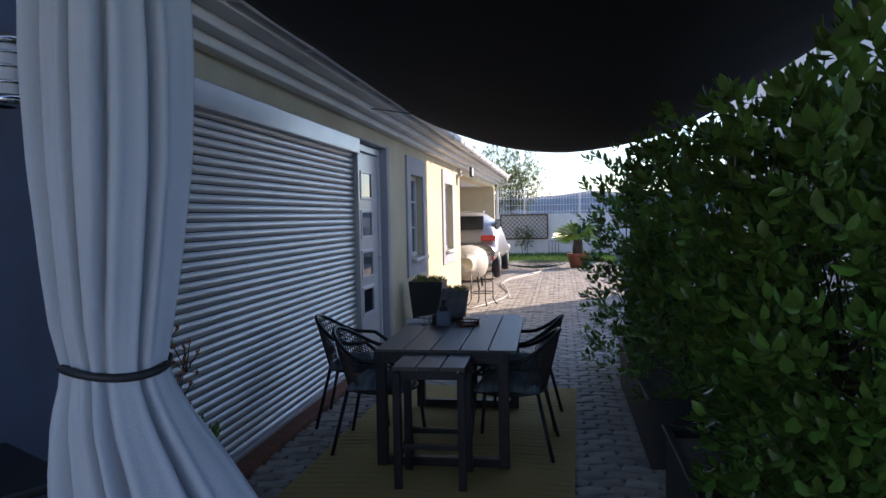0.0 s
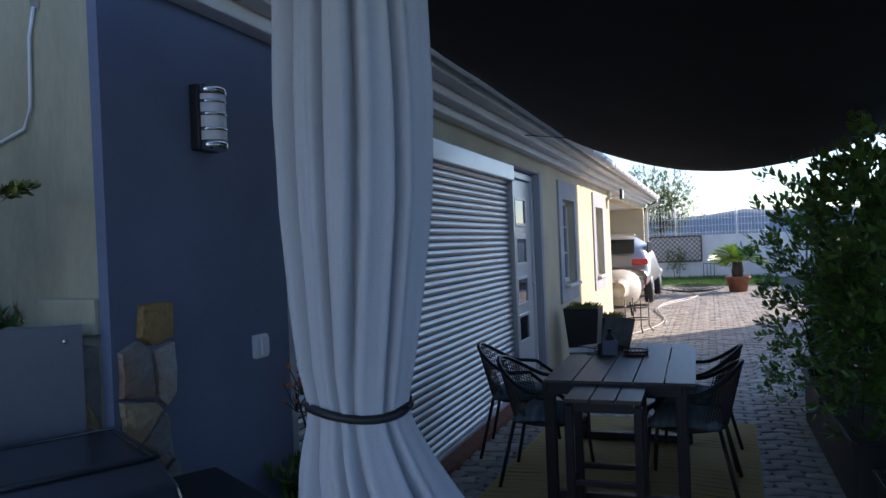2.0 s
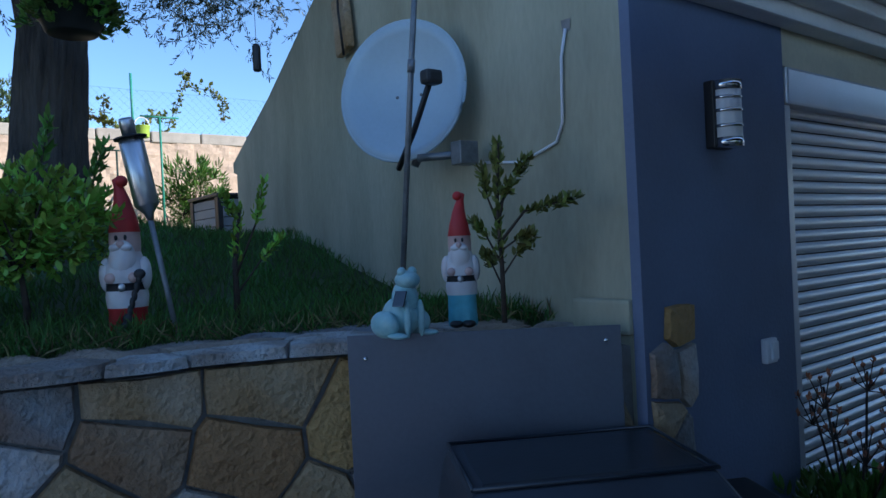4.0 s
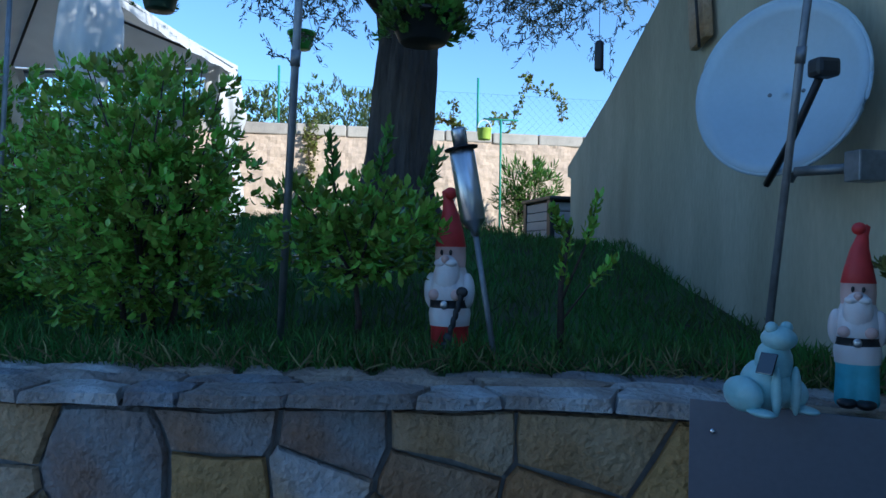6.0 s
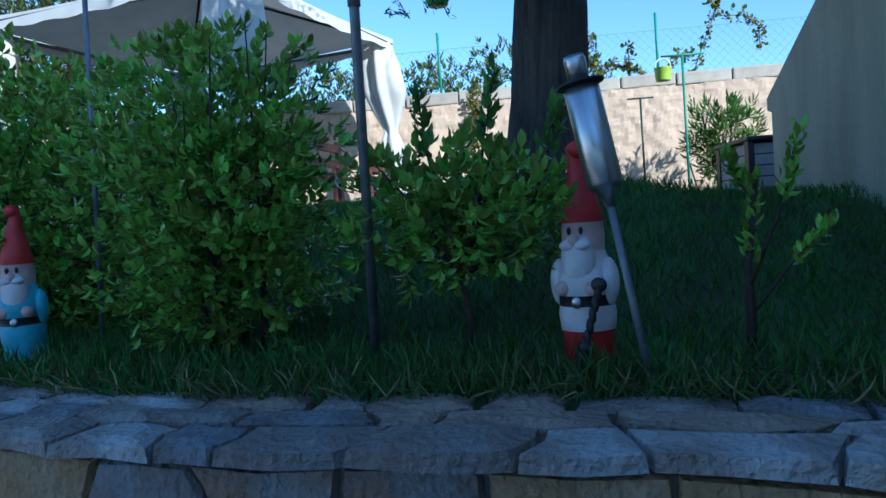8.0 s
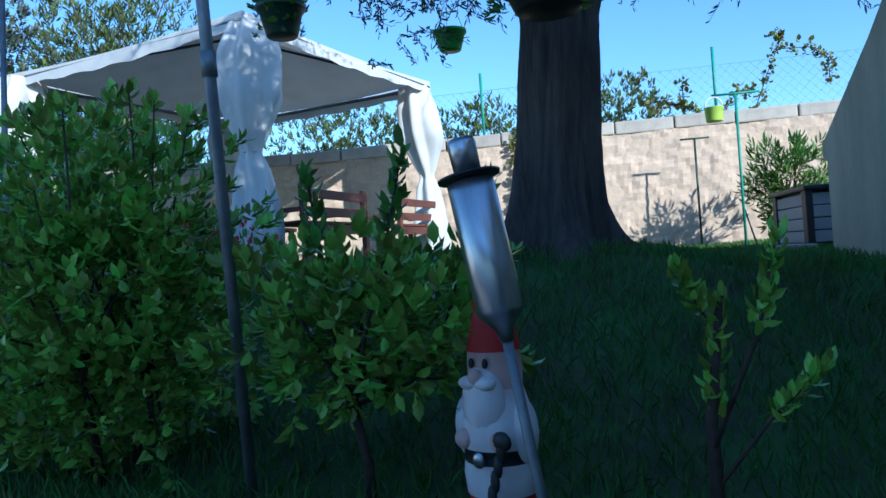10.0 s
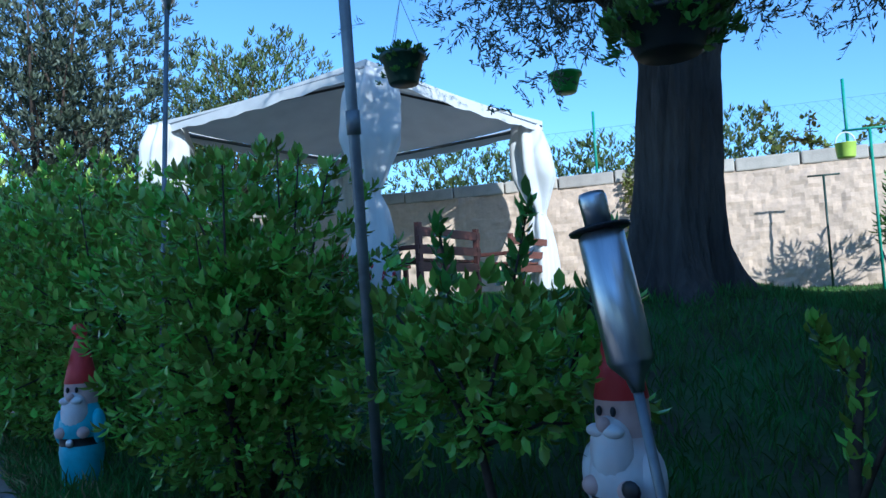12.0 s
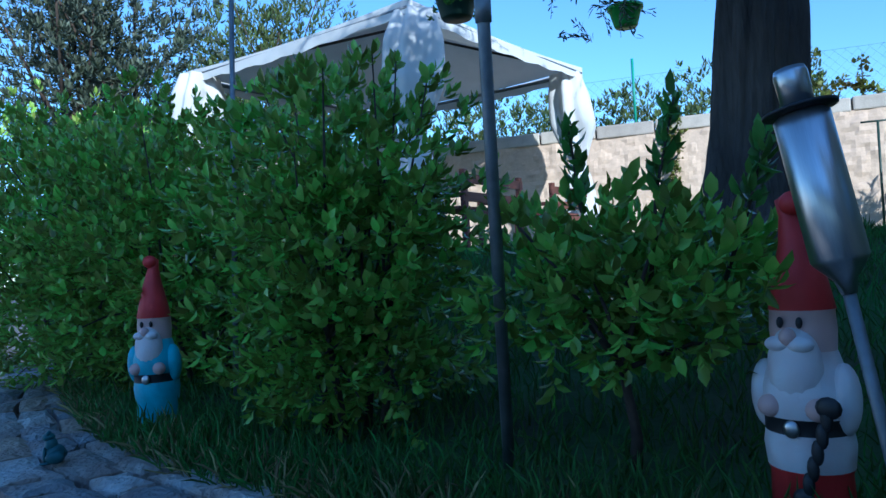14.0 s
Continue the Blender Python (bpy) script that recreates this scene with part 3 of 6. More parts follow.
raw("rubble_face", V, F, FARWALL, wall_far, "rough rubble face")["kind"] = "stuff"

# ---- garden wall of field stones ----
gw = tagged(new("wall_garden"), "retaining wall of irregular brown and grey field stones", "stone wall", kind="structure")
V, F = [], []
uu = np.arange(0, 7.4, .12)
for u in uu:
    for z, ins in ((0, .03), (CAP_Z - .07, .03), (CAP_Z - .03, .45)):
        V.append(wall_point(u, ins, z))
for i in range(len(uu) - 1):
    F += [(i * 3, i * 3 + 3, i * 3 + 4, i * 3 + 1), (i * 3 + 1, i * 3 + 4, i * 3 + 5, i * 3 + 2)]
raw("mortar_bed", V, F, MORTAR, gw, "grey mortar bed")


def stone(name, corners, out, thick, material, parent, lift=.35):
    """A rough block over four or more corners: a rounded face, raised along out."""
    c = sum(corners, Vector()) / len(corners)
    n = len(corners)
    k1 = [c + (p - c) * 1.0 for p in corners]
    k2 = [c + (p - c) * .955 + out * thick * (.8 + .3 * noise.noise(p * 7)) for p in corners]
    k3 = [c + (p - c) * .5 + out * thick * (1.05 + lift * noise.noise(p * 5 + Vector((3, 1, 2)))) for p in corners]
    V = k1 + k2 + k3 + [c + out * thick * (1.05 + lift * noise.noise(c * 4))]
    F = []
    for a in (0, n):
        F += [(a + i, a + (i + 1) % n, a + n + (i + 1) % n, a + n + i) for i in range(n)]
    F += [(2 * n + i, 2 * n + (i + 1) % n, 3 * n) for i in range(n)]
    o = raw(name, [v - c for v in V], F, material, parent)
    o.location = c
    return o


def course_grid(rows, u0, u1, wmin, wmax, seed, jit):
    """Irregular stones in courses: quads in (u, v) with knocked corners."""
    rng = random.Random(seed)
    out = []
    for v0, v1 in rows:
        u = u0 - rng.uniform(0, wmax)
        prev = (rng.uniform(-jit, jit), rng.uniform(-jit, jit))
        while u < u1:
            w = rng.uniform(wmin, wmax)
            nxt = (rng.uniform(-jit, jit), rng.uniform(-jit, jit))
            g, vm = .005, (v0 + v1) / 2
            j = lambda: rng.uniform(-.022, .022)
            q = [(u + prev[0] + g, v0 + g + j()), (u + w * .5, v0 + g + j() - .008), (u + w + nxt[0] - g, v0 + g + j()), (u + w + (nxt[0] + nxt[1]) / 2 - g + j(), vm), (u + w + nxt[1] - g, v1 - g + j()), (u + w * .45, v1 - g + j() + .006), (u + prev[1] + g, v1 - g + j()), (u + (prev[0] + prev[1]) / 2 + g + j(), vm)]
            out.append(q)
            prev = nxt
            u += w
    return out


def cells(u1, v0, v1, du, dv, seed, g=.011):
    """Irregular stone outlines: the cells of a jittered grid of points, each shrunk for its joint."""
    rng = random.Random(seed)
    pts, r = [], 0
    v = v0 - dv / 2
    while v < v1 + dv:
        u = -du + (du / 2 if r % 2 else 0)
        while u < u1 + du:
            c = (u + rng.uniform(-.42, .42) * du, v + rng.uniform(-.36, .36) * dv)
            if v0 + .03 < c[1] < v1 - .03:
                pts.append(c)
            u += du * rng.uniform(.7, 1.35)
        v += dv
        r += 1
    out = []
    for px, py in pts:
        if not (0 < px < u1 and v0 < py < v1):
            continue
        poly = [(max(px - .8, 0), v0), (min(px + .8, u1), v0), (min(px + .8, u1), v1), (max(px - .8, 0), v1)]
        for qx, qy in pts:
            if (qx, qy) == (px, py) or abs(qx - px) > 1.2:
                continue
            mx, my, nx_, ny_ = (px + qx) / 2, (py + qy) / 2, qx - px, qy - py
            new_poly = []
            for i, A in enumerate(poly):
                Bp = poly[(i + 1) % len(poly)]
                da, db = (A[0] - mx) * nx_ + (A[1] - my) * ny_, (Bp[0] - mx) * nx_ + (Bp[1] - my) * ny_
                if da <= 0:
                    new_poly.append(A)
                if (da < 0) != (db < 0):
                    t = da / (da - db)
                    new_poly.append((A[0] + (Bp[0] - A[0]) * t, A[1] + (Bp[1] - A[1]) * t))
            poly = new_poly
            if len(poly) < 3:
                break
        if len(poly) < 3:
            continue
        ex = []
        for i, A in enumerate(poly):
            Bp = poly[(i + 1) % len(poly)]
            L = math.hypot(Bp[0] - A[0], Bp[1] - A[1])
            if L < .012:
                continue
            ex.append(A)
            if L > .12:
                ex.append(((A[0] + Bp[0]) / 2 + rng.uniform(-.008, .008), (A[1] + Bp[1]) / 2 + rng.uniform(-.008, .008)))
        cx, cy = sum(p[0] for p in ex) / len(ex), sum(p[1] for p in ex) / len(ex)
        out.append([(cx + (x - cx) * (1 - g / max(math.hypot(x - cx, y - cy), .03)), cy + (y - cy) * (1 - g / max(math.hypot(x - cx, y - cy), .03))) for x, y in ex])
    return out

for q in cells(6.9, .02, CAP_Z - .06, .30, .23, 3, .007):
    um = sum(u for u, v in q) / len(q)
    o = -(wall_point(um, 1) - wall_point(um, 0)).normalized()
    stone("stone", [wall_point(u, .02, v) for u, v in q], o, .026, STONE, gw, .25)
for q in course_grid([(-.035, .15), (.15, .27), (.27, .42)], .05, 7.0, .16, .42, 8, .05):
    if min(u for u, v in q) < .02:
        continue
    stone("cap_slab", [wall_point(u, v, CAP_Z - .05) for u, v in q], Vector((0, 0, 1)), .045 + .012 * noise.noise(wall_point(q[0][0]) * 9), SLATE, gw, .2)
# stone strip where the wall meets the house
for q in cells(.25, .03, CAP_Z + .06, .17, .16, 11, .007):
    stone("stone", [Vector((FX + .013, 2.06 + u, v)) for u, v in q], Vector((1, 0, 0)), .03, STONE, gw, .25)

# grey metal sheet screwed on the stones behind the grill
p0, p1 = wall_point(.06, -.055, 0), wall_point(1.0, -.06, 0)
sheet = thing("splash_panel", p0, "flat dark grey metal sheet screwed onto the stone wall", "panel")
d = (p1 - p0)
sheet.matrix_basis = pose(p0.x, p0.y, 0.385, 0, 0, math.degrees(math.atan2(d.y, d.x)))
part("sheet", cubes(((d.length / 2, 0, .51), (d.length, .006, .98)), bevel=.002), PANEL, sheet)
for x, z in ((.05, .95), (d.length - .06, .92), (.05, .1), (d.length - .05, .1)):
    lathe("screw", [(.008, 0), (.008, .004), (.003, .006)], CHROME, sheet, seg=8, at=(0, 0, 0)).matrix_basis = pose(x, .003, z, -90, 0, 0)


# ---- yard: canopy, curtain, furniture ----
canopy = thing("shade_canopy", (0, 0, 2.5), "black shade cloth sagging over the dining table", "canopy")
V, F = [], []
NX, NY = 24, 30
for j in range(NY + 1):
    for i in range(NX + 1):
        a, b = i / NX, j / NY
        x, y = -1.66 + 2.96 * a, -1.2 + 8.2 * b
        sag = .42 * (1 - (2 * a - 1) ** 2) * (.55 + .45 * b) + .012 * noise.noise(Vector((x * 3, y * 1.2, 0)))
        V.append((x, y, .06 - sag))
for j in range(NY):
    for i in range(NX):
        k = j * (NX + 1) + i
        F.append((k, k + 1, k + NX + 2, k + NX + 1))
cl = raw("cloth", V, F, BLACKFAB, canopy, smooth=True)
cl.modifiers.new("thick", "SOLIDIFY").thickness = .004
for x, y in ((-1.66, 7.0), (1.30, 7.0), (1.30, -1.2), (-1.66, -1.2)):
    tubes("corner_cord", [([(x, y, .055), (x - .62 if x < 0 else x + 2.02, y + .02, .16)], .005)], BLACKPL, canopy, seg=6)

curt = thing("tied_curtain", (-0.949, 1.259, 0), "pale grey curtain gathered with a dark cord", "curtain")
lev = [(2.46, .108, .02, 0), (2.2, .12, .02, 0), (1.95, .130, .02, 0), (1.75, .137, .02, 0), (1.6, .132, .018, 0), (1.45, .115, .012, 0), (1.36, .104, .008, 0), (1.315, .094, .008, 0), (1.295, .090, .008, 0), (1.275, .095, .01, 0), (1.22, .118, .02, 0), (1.12, .155, .05, .01), (1.0, .19, .09, .02), (.85, .215, .125, .03), (.6, .235, .15, .03), (.35, .24, .15, .03)]
SEG = 300
CREASES = [.35, 1.1, 1.85, 2.6, 3.25, 3.85, 4.18, 4.75, 5.1, 5.75]
V, F = [], []
TIE = 1.342
zs = np.linspace(2.5, .35, 70)
la = np.array(lev)[::-1]
la[:, 0] += TIE - 1.295
for z in zs:
    r, ox, oy = (np.interp(z, la[:, 0], la[:, k]) for k in (1, 2, 3))
    for k in range(SEG):
        t = 2 * math.pi * k / SEG
        pl = .06 * math.sin(5 * t + 1.3) + .09 * noise.noise(Vector((math.cos(t) * 1.8, math.sin(t) * 1.8, z * .9)))
        for i, c0 in enumerate(CREASES):
            w = c0 + .16 * noise.noise(Vector((i * 3.1, 0, z * 1.4))) + .05 * math.sin(z * 3 + i)
            dd = (t - w + math.pi) % (2 * math.pi) - math.pi
            pl -= (.26 if i % 3 else .34) * math.exp(-(dd / .055) ** 2) - .07 * math.exp(-((abs(dd) - .15) / .09) ** 2)
        pl *= .55 if abs(z - TIE) < .02 else min(1, .55 + abs(z - TIE) * 3)
        rr = r * .80 * (1 + pl)
        V.append((ox + rr * math.cos(t) * 1.04, oy + rr * math.sin(t) * .92, z))
for j in range(len(zs) - 1):
    for k in range(SEG):
        F.append((j * SEG + k, j * SEG + (k + 1) % SEG, (j + 1) * SEG + (k + 1) % SEG, (j + 1) * SEG + k))
raw("cloth", V, F, CURTAIN, curt, smooth=True)
ring = [(.008 + .076 * math.cos(t) * 1.04, .076 * math.sin(t) * .94, TIE + .006 * math.sin(2 * t)) for t in np.linspace(0, 2 * math.pi, 30)]
tubes("cord", [(ring, .0075)], BLACKPL, curt, "thin dark tie cord", seg=6)
tubes("pole", [([(0.0, 0, 0), (0.0, 0, 2.52)], .02)], BLACKMET, curt)

# dining table of dark slats
tab = thing("dining_table", (-.99, 4.50, 0), "black metal dining table with dark slatted top", "table", rz=1)
TW, TL = .83, 1.45
for i in range(5):
    part("slat", cubes(((-TW / 2 + .088 + i * .176, TL / 2, .735), (.168, TL - .02, .022)), bevel=.004), BROWNWOOD, tab)
part("apron", cubes(((-TW / 2 + .012, TL / 2, .70), (.03, TL, .07)), ((TW / 2 - .012, TL / 2, .70), (.03, TL, .07)), ((0, .012, .70), (TW - .06, .03, .07)), ((0, TL - .012, .70), (TW - .06, .03, .07)), bevel=.004), BLACKMET, tab)
for x in (-TW / 2 + .035, TW / 2 - .035):
    for y in (.04, TL - .04):
        part("leg", cubes(((x, y, .345), (.065, .065, .69)), bevel=.006), BLACKMET, tab)
for y in (.04, TL - .04):
    part("foot_rail", cubes(((0, y, .05), (TW - .14, .055, .055)), bevel=.005), BLACKMET, tab)


def slat_bench(loc, rz, w, l, h, label):
    b = thing("side_bench", loc, label, "bench", "slatted benches", rz)
    for i in range(3):
        part("slat", cubes(((-w / 2 + w / 6 + i * w / 3, l / 2, h - .012), (w / 3 - .008, l, .022)), bevel=.004), BROWNWOOD, b)
    for x in (-w / 2 + .025, w / 2 - .025):
        for y in (.025, l - .025):
            part("leg", cubes(((x, y, h / 2 - .02), (.045, .045, h - .04)), bevel=.005), BLACKMET, b)
    part("apron", cubes(((0, .025, h - .05), (w - .1, .03, .05)), ((0, l - .025, h - .05), (w - .1, .03, .05)), ((-w / 2 + .025, l / 2, h - .05), (.03, l - .1, .05)), ((w / 2 - .025, l / 2, h - .05), (.03, l - .1, .05)), bevel=.003), BLACKMET, b)
    part("stretcher", cubes(((0, .025, .26), (w - .1, .03, .03)), ((0, l - .025, .26), (w - .1, .03, .03)), ((-w / 2 + .025, l / 2, .2), (.03, l - .1, .03)), bevel=.003), BLACKMET, b)
slat_bench((-1.0, 4.13, 0), 1, .42, .36, .722, "small black slatted stool pushed under the dining table")
slat_bench((-.82, 6.0, 0), 1, .42, .42, .70, "small black slatted stool at the table's far end")


def rattan_chair(loc, rz):
    c = thing("dining_chair", loc, "black rattan armchair with a striped seat cushion", "chair", "chairs round the table", rz)
    S = .25
    for x, y, lx, ly in ((-.21, -.20, -.26, -.24), (.21, -.20, .26, -.24), (-.20, .20, -.27, .30), (.20, .20, .27, .30)):
        tubes("leg", [([(x, y, .43), (lx, ly, 0.0)], .0125)], BLACKMET, c)
    lathe("seat", [(.20, .40), (.235, .41), (.24, .425), (.22, .435)], RATTAN, c, seg=24)
    ring = []
    for k in range(25):
        t = math.pi * (-.18 + 1.36 * k / 24)
        ring.append((.29 * math.cos(t), .06 + .27 * math.sin(t), .64 + .17 * max(0, math.sin(t)) ** 1.5))
    tubes("armrest", [([(.24, -.22, .42), (.27, -.20, .55)] + ring + [(-.27, -.20, .55), (-.24, -.22, .42)], .014)], BLACKMET, c)
    V, F = [], []
    for j in range(15):
        for k in range(27):
            t = math.pi * (.14 + .72 * k / 26)
            b = j / 14
            V.append(((.22 + .065 * b) * math.cos(t), .02 + .04 * b + (.22 + .05 * b) * math.sin(t), .43 + b * (.19 + .17 * math.sin(t) ** 1.5)))
    F = [(j * 27 + k, j * 27 + k + 1, j * 27 + k + 28, j * 27 + k + 27) for j in range(14) for k in range(26)]
    back = raw("backrest", V, F, RATTAN, c, "dark woven rattan back")
    w = back.modifiers.new("weave", "WIREFRAME"); w.thickness = .008; w.use_even_offset = False
    V, F = [], []
    for j in range(13):
        for k in range(13):
            a, b = k / 12 * 2 - 1, j / 12 * 2 - 1
            e = max(abs(a), abs(b))
            V.append((a * .22, b * .21, .445 + .055 * (1 - e ** 6) + .012 * math.cos(a * 9) * math.cos(b * 9) * (1 - e)))
    F = [(j * 13 + k, j * 13 + k + 1, j * 13 + k + 14, j * 13 + k + 13) for j in range(12) for k in range(12)]
    q = raw("cushion", V, F, CUSHION, c, "tufted teal and grey striped cushion", smooth=True)
    q.modifiers.new("thick", "SOLIDIFY").thickness = .03
    return c
ch = rattan_chair((-1.46, 4.93, 0), 92)
for x, y, rz in ((-1.80, 5.55, 97), (-.60, 4.95, -93), (-.58, 5.60, -95)):
    copy_thing(ch, pose(x, y, 0, 0, 0, rz))

rug = thing("outdoor_rug", (-.99, 5.12, 0), "yellow straw outdoor rug with a faint herringbone weave", "rug", rz=-1.5)
V, F = [], []
for j in range(61):
    for i in range(31):
        x, y = -.82 + 1.64 * i / 30, -1.75 + 3.25 * j / 60
        V.append((x, y, .012 + .003 * noise.noise(Vector((x * 3, y * 3, 1)))))
F = [(j * 31 + i, j * 31 + i + 1, j * 31 + i + 32, j * 31 + i + 31) for j in range(60) for i in range(30)]
r = raw("weave", V, F, RUG, rug)
r.modifiers.new("thick", "SOLIDIFY").thickness = -.006
items = []
for j in range(40):
    y0 = -1.7 + j * .08
    items += [([(-.8 + k * .4, y0 + (.06 if k % 2 else 0), .0145) for k in range(5)], .005)]
tubes("stitching", items, DRYGRASS, rug, "pale raised herringbone stitches", seg=4)["kind"] = "stuff"

# things on the table
def on_table(x, y, z=.747):
    c, s = math.cos(radians(1)), math.sin(radians(1))
    return (-.99 + x * c - y * s, 4.50 + x * s + y * c, z)
ht = thing("wire_basket", on_table(.06, .98), "small round reddish wire bread basket", "basket")
lathe("floor", [(.07, 0), (.075, .006)], REDWOOD, ht, seg=20)
tubes("rim", [([(.085 * math.cos(t), .085 * math.sin(t), h) for t in np.linspace(0, 2 * math.pi, 25)], .005) for h in (.01, .035)], REDWOOD, ht, seg=6)
for t in np.linspace(0, 2 * math.pi, 18, endpoint=False):
    tubes("wire", [([(.075 * math.cos(t), .075 * math.sin(t), .005), (.086 * math.cos(t), .086 * math.sin(t), .035)], .003)], REDWOOD, ht, seg=5)
bt = thing("dispenser_bottle", on_table(-.12, .98), "dark dispenser bottle in a grey holder", "bottle")
part("holder", cubes(((0, 0, .055), (.10, .08, .11)), bevel=.01), GREYBLUE, bt)
lathe("bottle", [(.03, 0), (.032, .12), (.028, .135), (.012, .15), (.012, .175), (.018, .178), (.018, .19)], BLACKPL, bt, seg=14)
mg = thing("mug", on_table(-.185, 1.02), "small dark mug beside the bottle", "mug")
lathe("cup", [(.026, 0), (.03, .004), (.03, .075), (.026, .075), (.024, .01)], BLACKPL, mg, seg=16)
tubes("handle", [([(-.03, 0, .06), (-.05, 0, .05), (-.05, 0, .025), (-.03, 0, .015)], .004)], BLACKPL, mg, seg=6)
lp = thing("laptop", on_table(-.20, 1.28), "open laptop seen from its side", "laptop", rz=-40)
part("base", cubes(((0, 0, .009), (.32, .22, .016)), bevel=.004), BLACKPL, lp)
bm = cubes(((0, 0, .11), (.32, .008, .22)), bevel=.003)
part("screen", bm, GALV, lp).matrix_basis = pose(0, .11, .015, -18, 0, 0)
nb = thing("notebook", on_table(-.30, 1.16), "open notebook with white pages", "notebook", rz=12)
part("pages", cubes(((-.075, 0, .006), (.15, .21, .010)), ((.077, 0, .006), (.15, .21, .010)), bevel=.003), PAPER, nb)
gl = thing("glasses", on_table(-.22, .86), "folded reading glasses on the table", "glasses")
tubes("rims", [([(x + .022 * math.cos(t), .018 * math.sin(t), .02) for t in np.linspace(0, 2 * math.pi, 13)], .0018) for x in (-.028, .028)], BLACKPL, gl, seg=5)
for x in (-.05, .05):
    tubes("temple_arm", [([(x, 0, .02), (x * .6, .09, .004)], .002)], BLACKPL, gl, seg=5)

# tall dark planters by the window
def tall_planter(loc, w, h, label):
    p = thing("planter", loc, label, "planter", "dark planters by the wall")
    V = [(sx * w * .34, sy * w * .34, 0) for sx, sy in ((-1, -1), (1, -1), (1, 1), (-1, 1))] + [(sx * w / 2, sy * w / 2, h) for sx, sy in ((-1, -1), (1, -1), (1, 1), (-1, 1))] + [(sx * w * .44, sy * w * .44, h) for sx, sy in ((-1, -1), (1, -1), (1, 1), (-1, 1))] + [(sx * w * .43, sy * w * .43, h - .06) for sx, sy in ((-1, -1), (1, -1), (1, 1), (-1, 1))]
    F = [(3, 2, 1, 0), (12, 13, 14, 15)] + [(a + i, a + (i + 1) % 4, a + 4 + (i + 1) % 4, a + 4 + i) for a in (0, 4, 8) for i in range(4)]
    raw("tub", V, F, BLACKPL, p)
    rng = np.random.default_rng(3)
    q = np.stack([rng.uniform(-w * .4, w * .4, 160), rng.uniform(-w * .4, w * .4, 160), h - .05 + rng.uniform(0, .08, 160)], 1)
    d = rng.normal(size=q.shape) * .5 + [0, 0, 1]
    leaf_mesh("succulent", *rosettes(q, d, rng, 5, .05, .35), VINE, p, "low green succulent planting")
tall_planter((-1.93, 9.15, 0), .43, .75, "square tapered dark planter with low green plants")
tall_planter((-1.74, 10.0, 0), .40, .54, "smaller square dark planter with low plants")
# wrought iron stand near the hose
st = thing("plant_stand", (-1.62, 12.6, 0), "small black wrought iron plant stand", "stand")
tubes("rings", [([(.2 * math.cos(t), .2 * math.sin(t), z) for t in np.linspace(0, 2 * math.pi, 21)], .01) for z in (.22, .42)], BLACKMET, st, seg=6)
for k in range(4):
    a = k * math.pi / 2 + .4
    tubes("leg", [([(.2 * math.cos(a), .2 * math.sin(a), .55), (.2 * math.cos(a), .2 * math.sin(a), .1), (.27 * math.cos(a), .27 * math.sin(a), 0)], .01)], BLACKMET, st, seg=6)
hs = thing("garden_hose", (-1.15, 16.6, 0), "pale garden hose snaking over the paving", "hose")
hs.scale = (.9, 1.5, 1)
tubes("hose", [([(-.75 + .35 * math.sin(k * .35) + .05 * k, -3.2 + k * .27, .015) for k in range(26)], .014), ([(-.4 + .3 * math.cos(k * .4) + .03 * k, -2.0 + k * .25, .018) for k in range(24)], .014)], HOSE, hs, seg=6)
tubes("coil", [([(.2 + (.45 + .01 * k) * math.cos(k * .5), 3.2 + (.35 + .01 * k) * math.sin(k * .5), .02 + .002 * k) for k in range(60)], .014)], DARKGRPL, hs, "dark green hose coil", seg=6)

# flood lamp on the wall corner
fl = thing("flood_lamp", (FX + .08, 14.45, 2.44), "small black flood lamp on the house corner", "lamp")
part("housing", cubes(((.18, 0, 0), (.05, .24, .2)), bevel=.01), BLACKPL, fl)
part("glass", cubes(((.207, 0, 0), (.006, .2, .16)), bevel=.002), FROSTED, fl)
part("bracket", cubes(((.06, 0, -.02), (.2, .04, .05)), ((-.05, 0, 0), (.05, .16, .16)), bevel=.006), WHITE, fl)

# car parked in the carport and a covered motorbike behind it
car = thing("car", (-2.60, 17.0, .03), "silver estate car parked in the carport, rear towards the yard", "car")
sec = [(0, .45, .50, .88, .78), (.12, .38, .40, 1.0, .86), (.35, .33, .34, 1.55, .66), (.8, .3, .3, 1.66, .62), (1.8, .3, .3, 1.68, .63), (2.6, .3, .3, 1.45, .68), (3.2, .3, .3, 1.0, .86), (4.2, .4, .4, .78, .80)]
V, F = [], []
for y, zb, zb2, zt, wt in sec:
    for k in range(16):
        t = 2 * math.pi * k / 16
        cx, cz = math.cos(t), math.sin(t)
        top = cz > .2
        w = (.90 if y > .05 else .82) * (1 if not top else (1 - (1 - wt) * min(1, (cz - .2) / .6)))
        x = math.copysign(abs(cx) ** .45, cx) * w
        z = zb + (zt - zb) * (.5 + .5 * math.copysign(abs(cz) ** .6, cz))
        V.append((x, y, z))
n = 16
for j in range(len(sec) - 1):
    F += [(j * n + k, j * n + (k + 1) % n, (j + 1) * n + (k + 1) % n, (j + 1) * n + k) for k in range(n)]
F += [tuple(range(n)), tuple((len(sec) - 1) * n + k for k in range(n - 1, -1, -1))]
b = raw("body", V, F, SILVER, car, smooth=True)
m = b.modifiers.new("round", "SUBSURF"); m.levels = m.render_levels = 2
part("rear_window", cubes(((0, 0, 0), (1.06, .03, .36)), bevel=.008), GLASSD, car).matrix_basis = pose(0, .22, 1.36, -28, 0, 0)
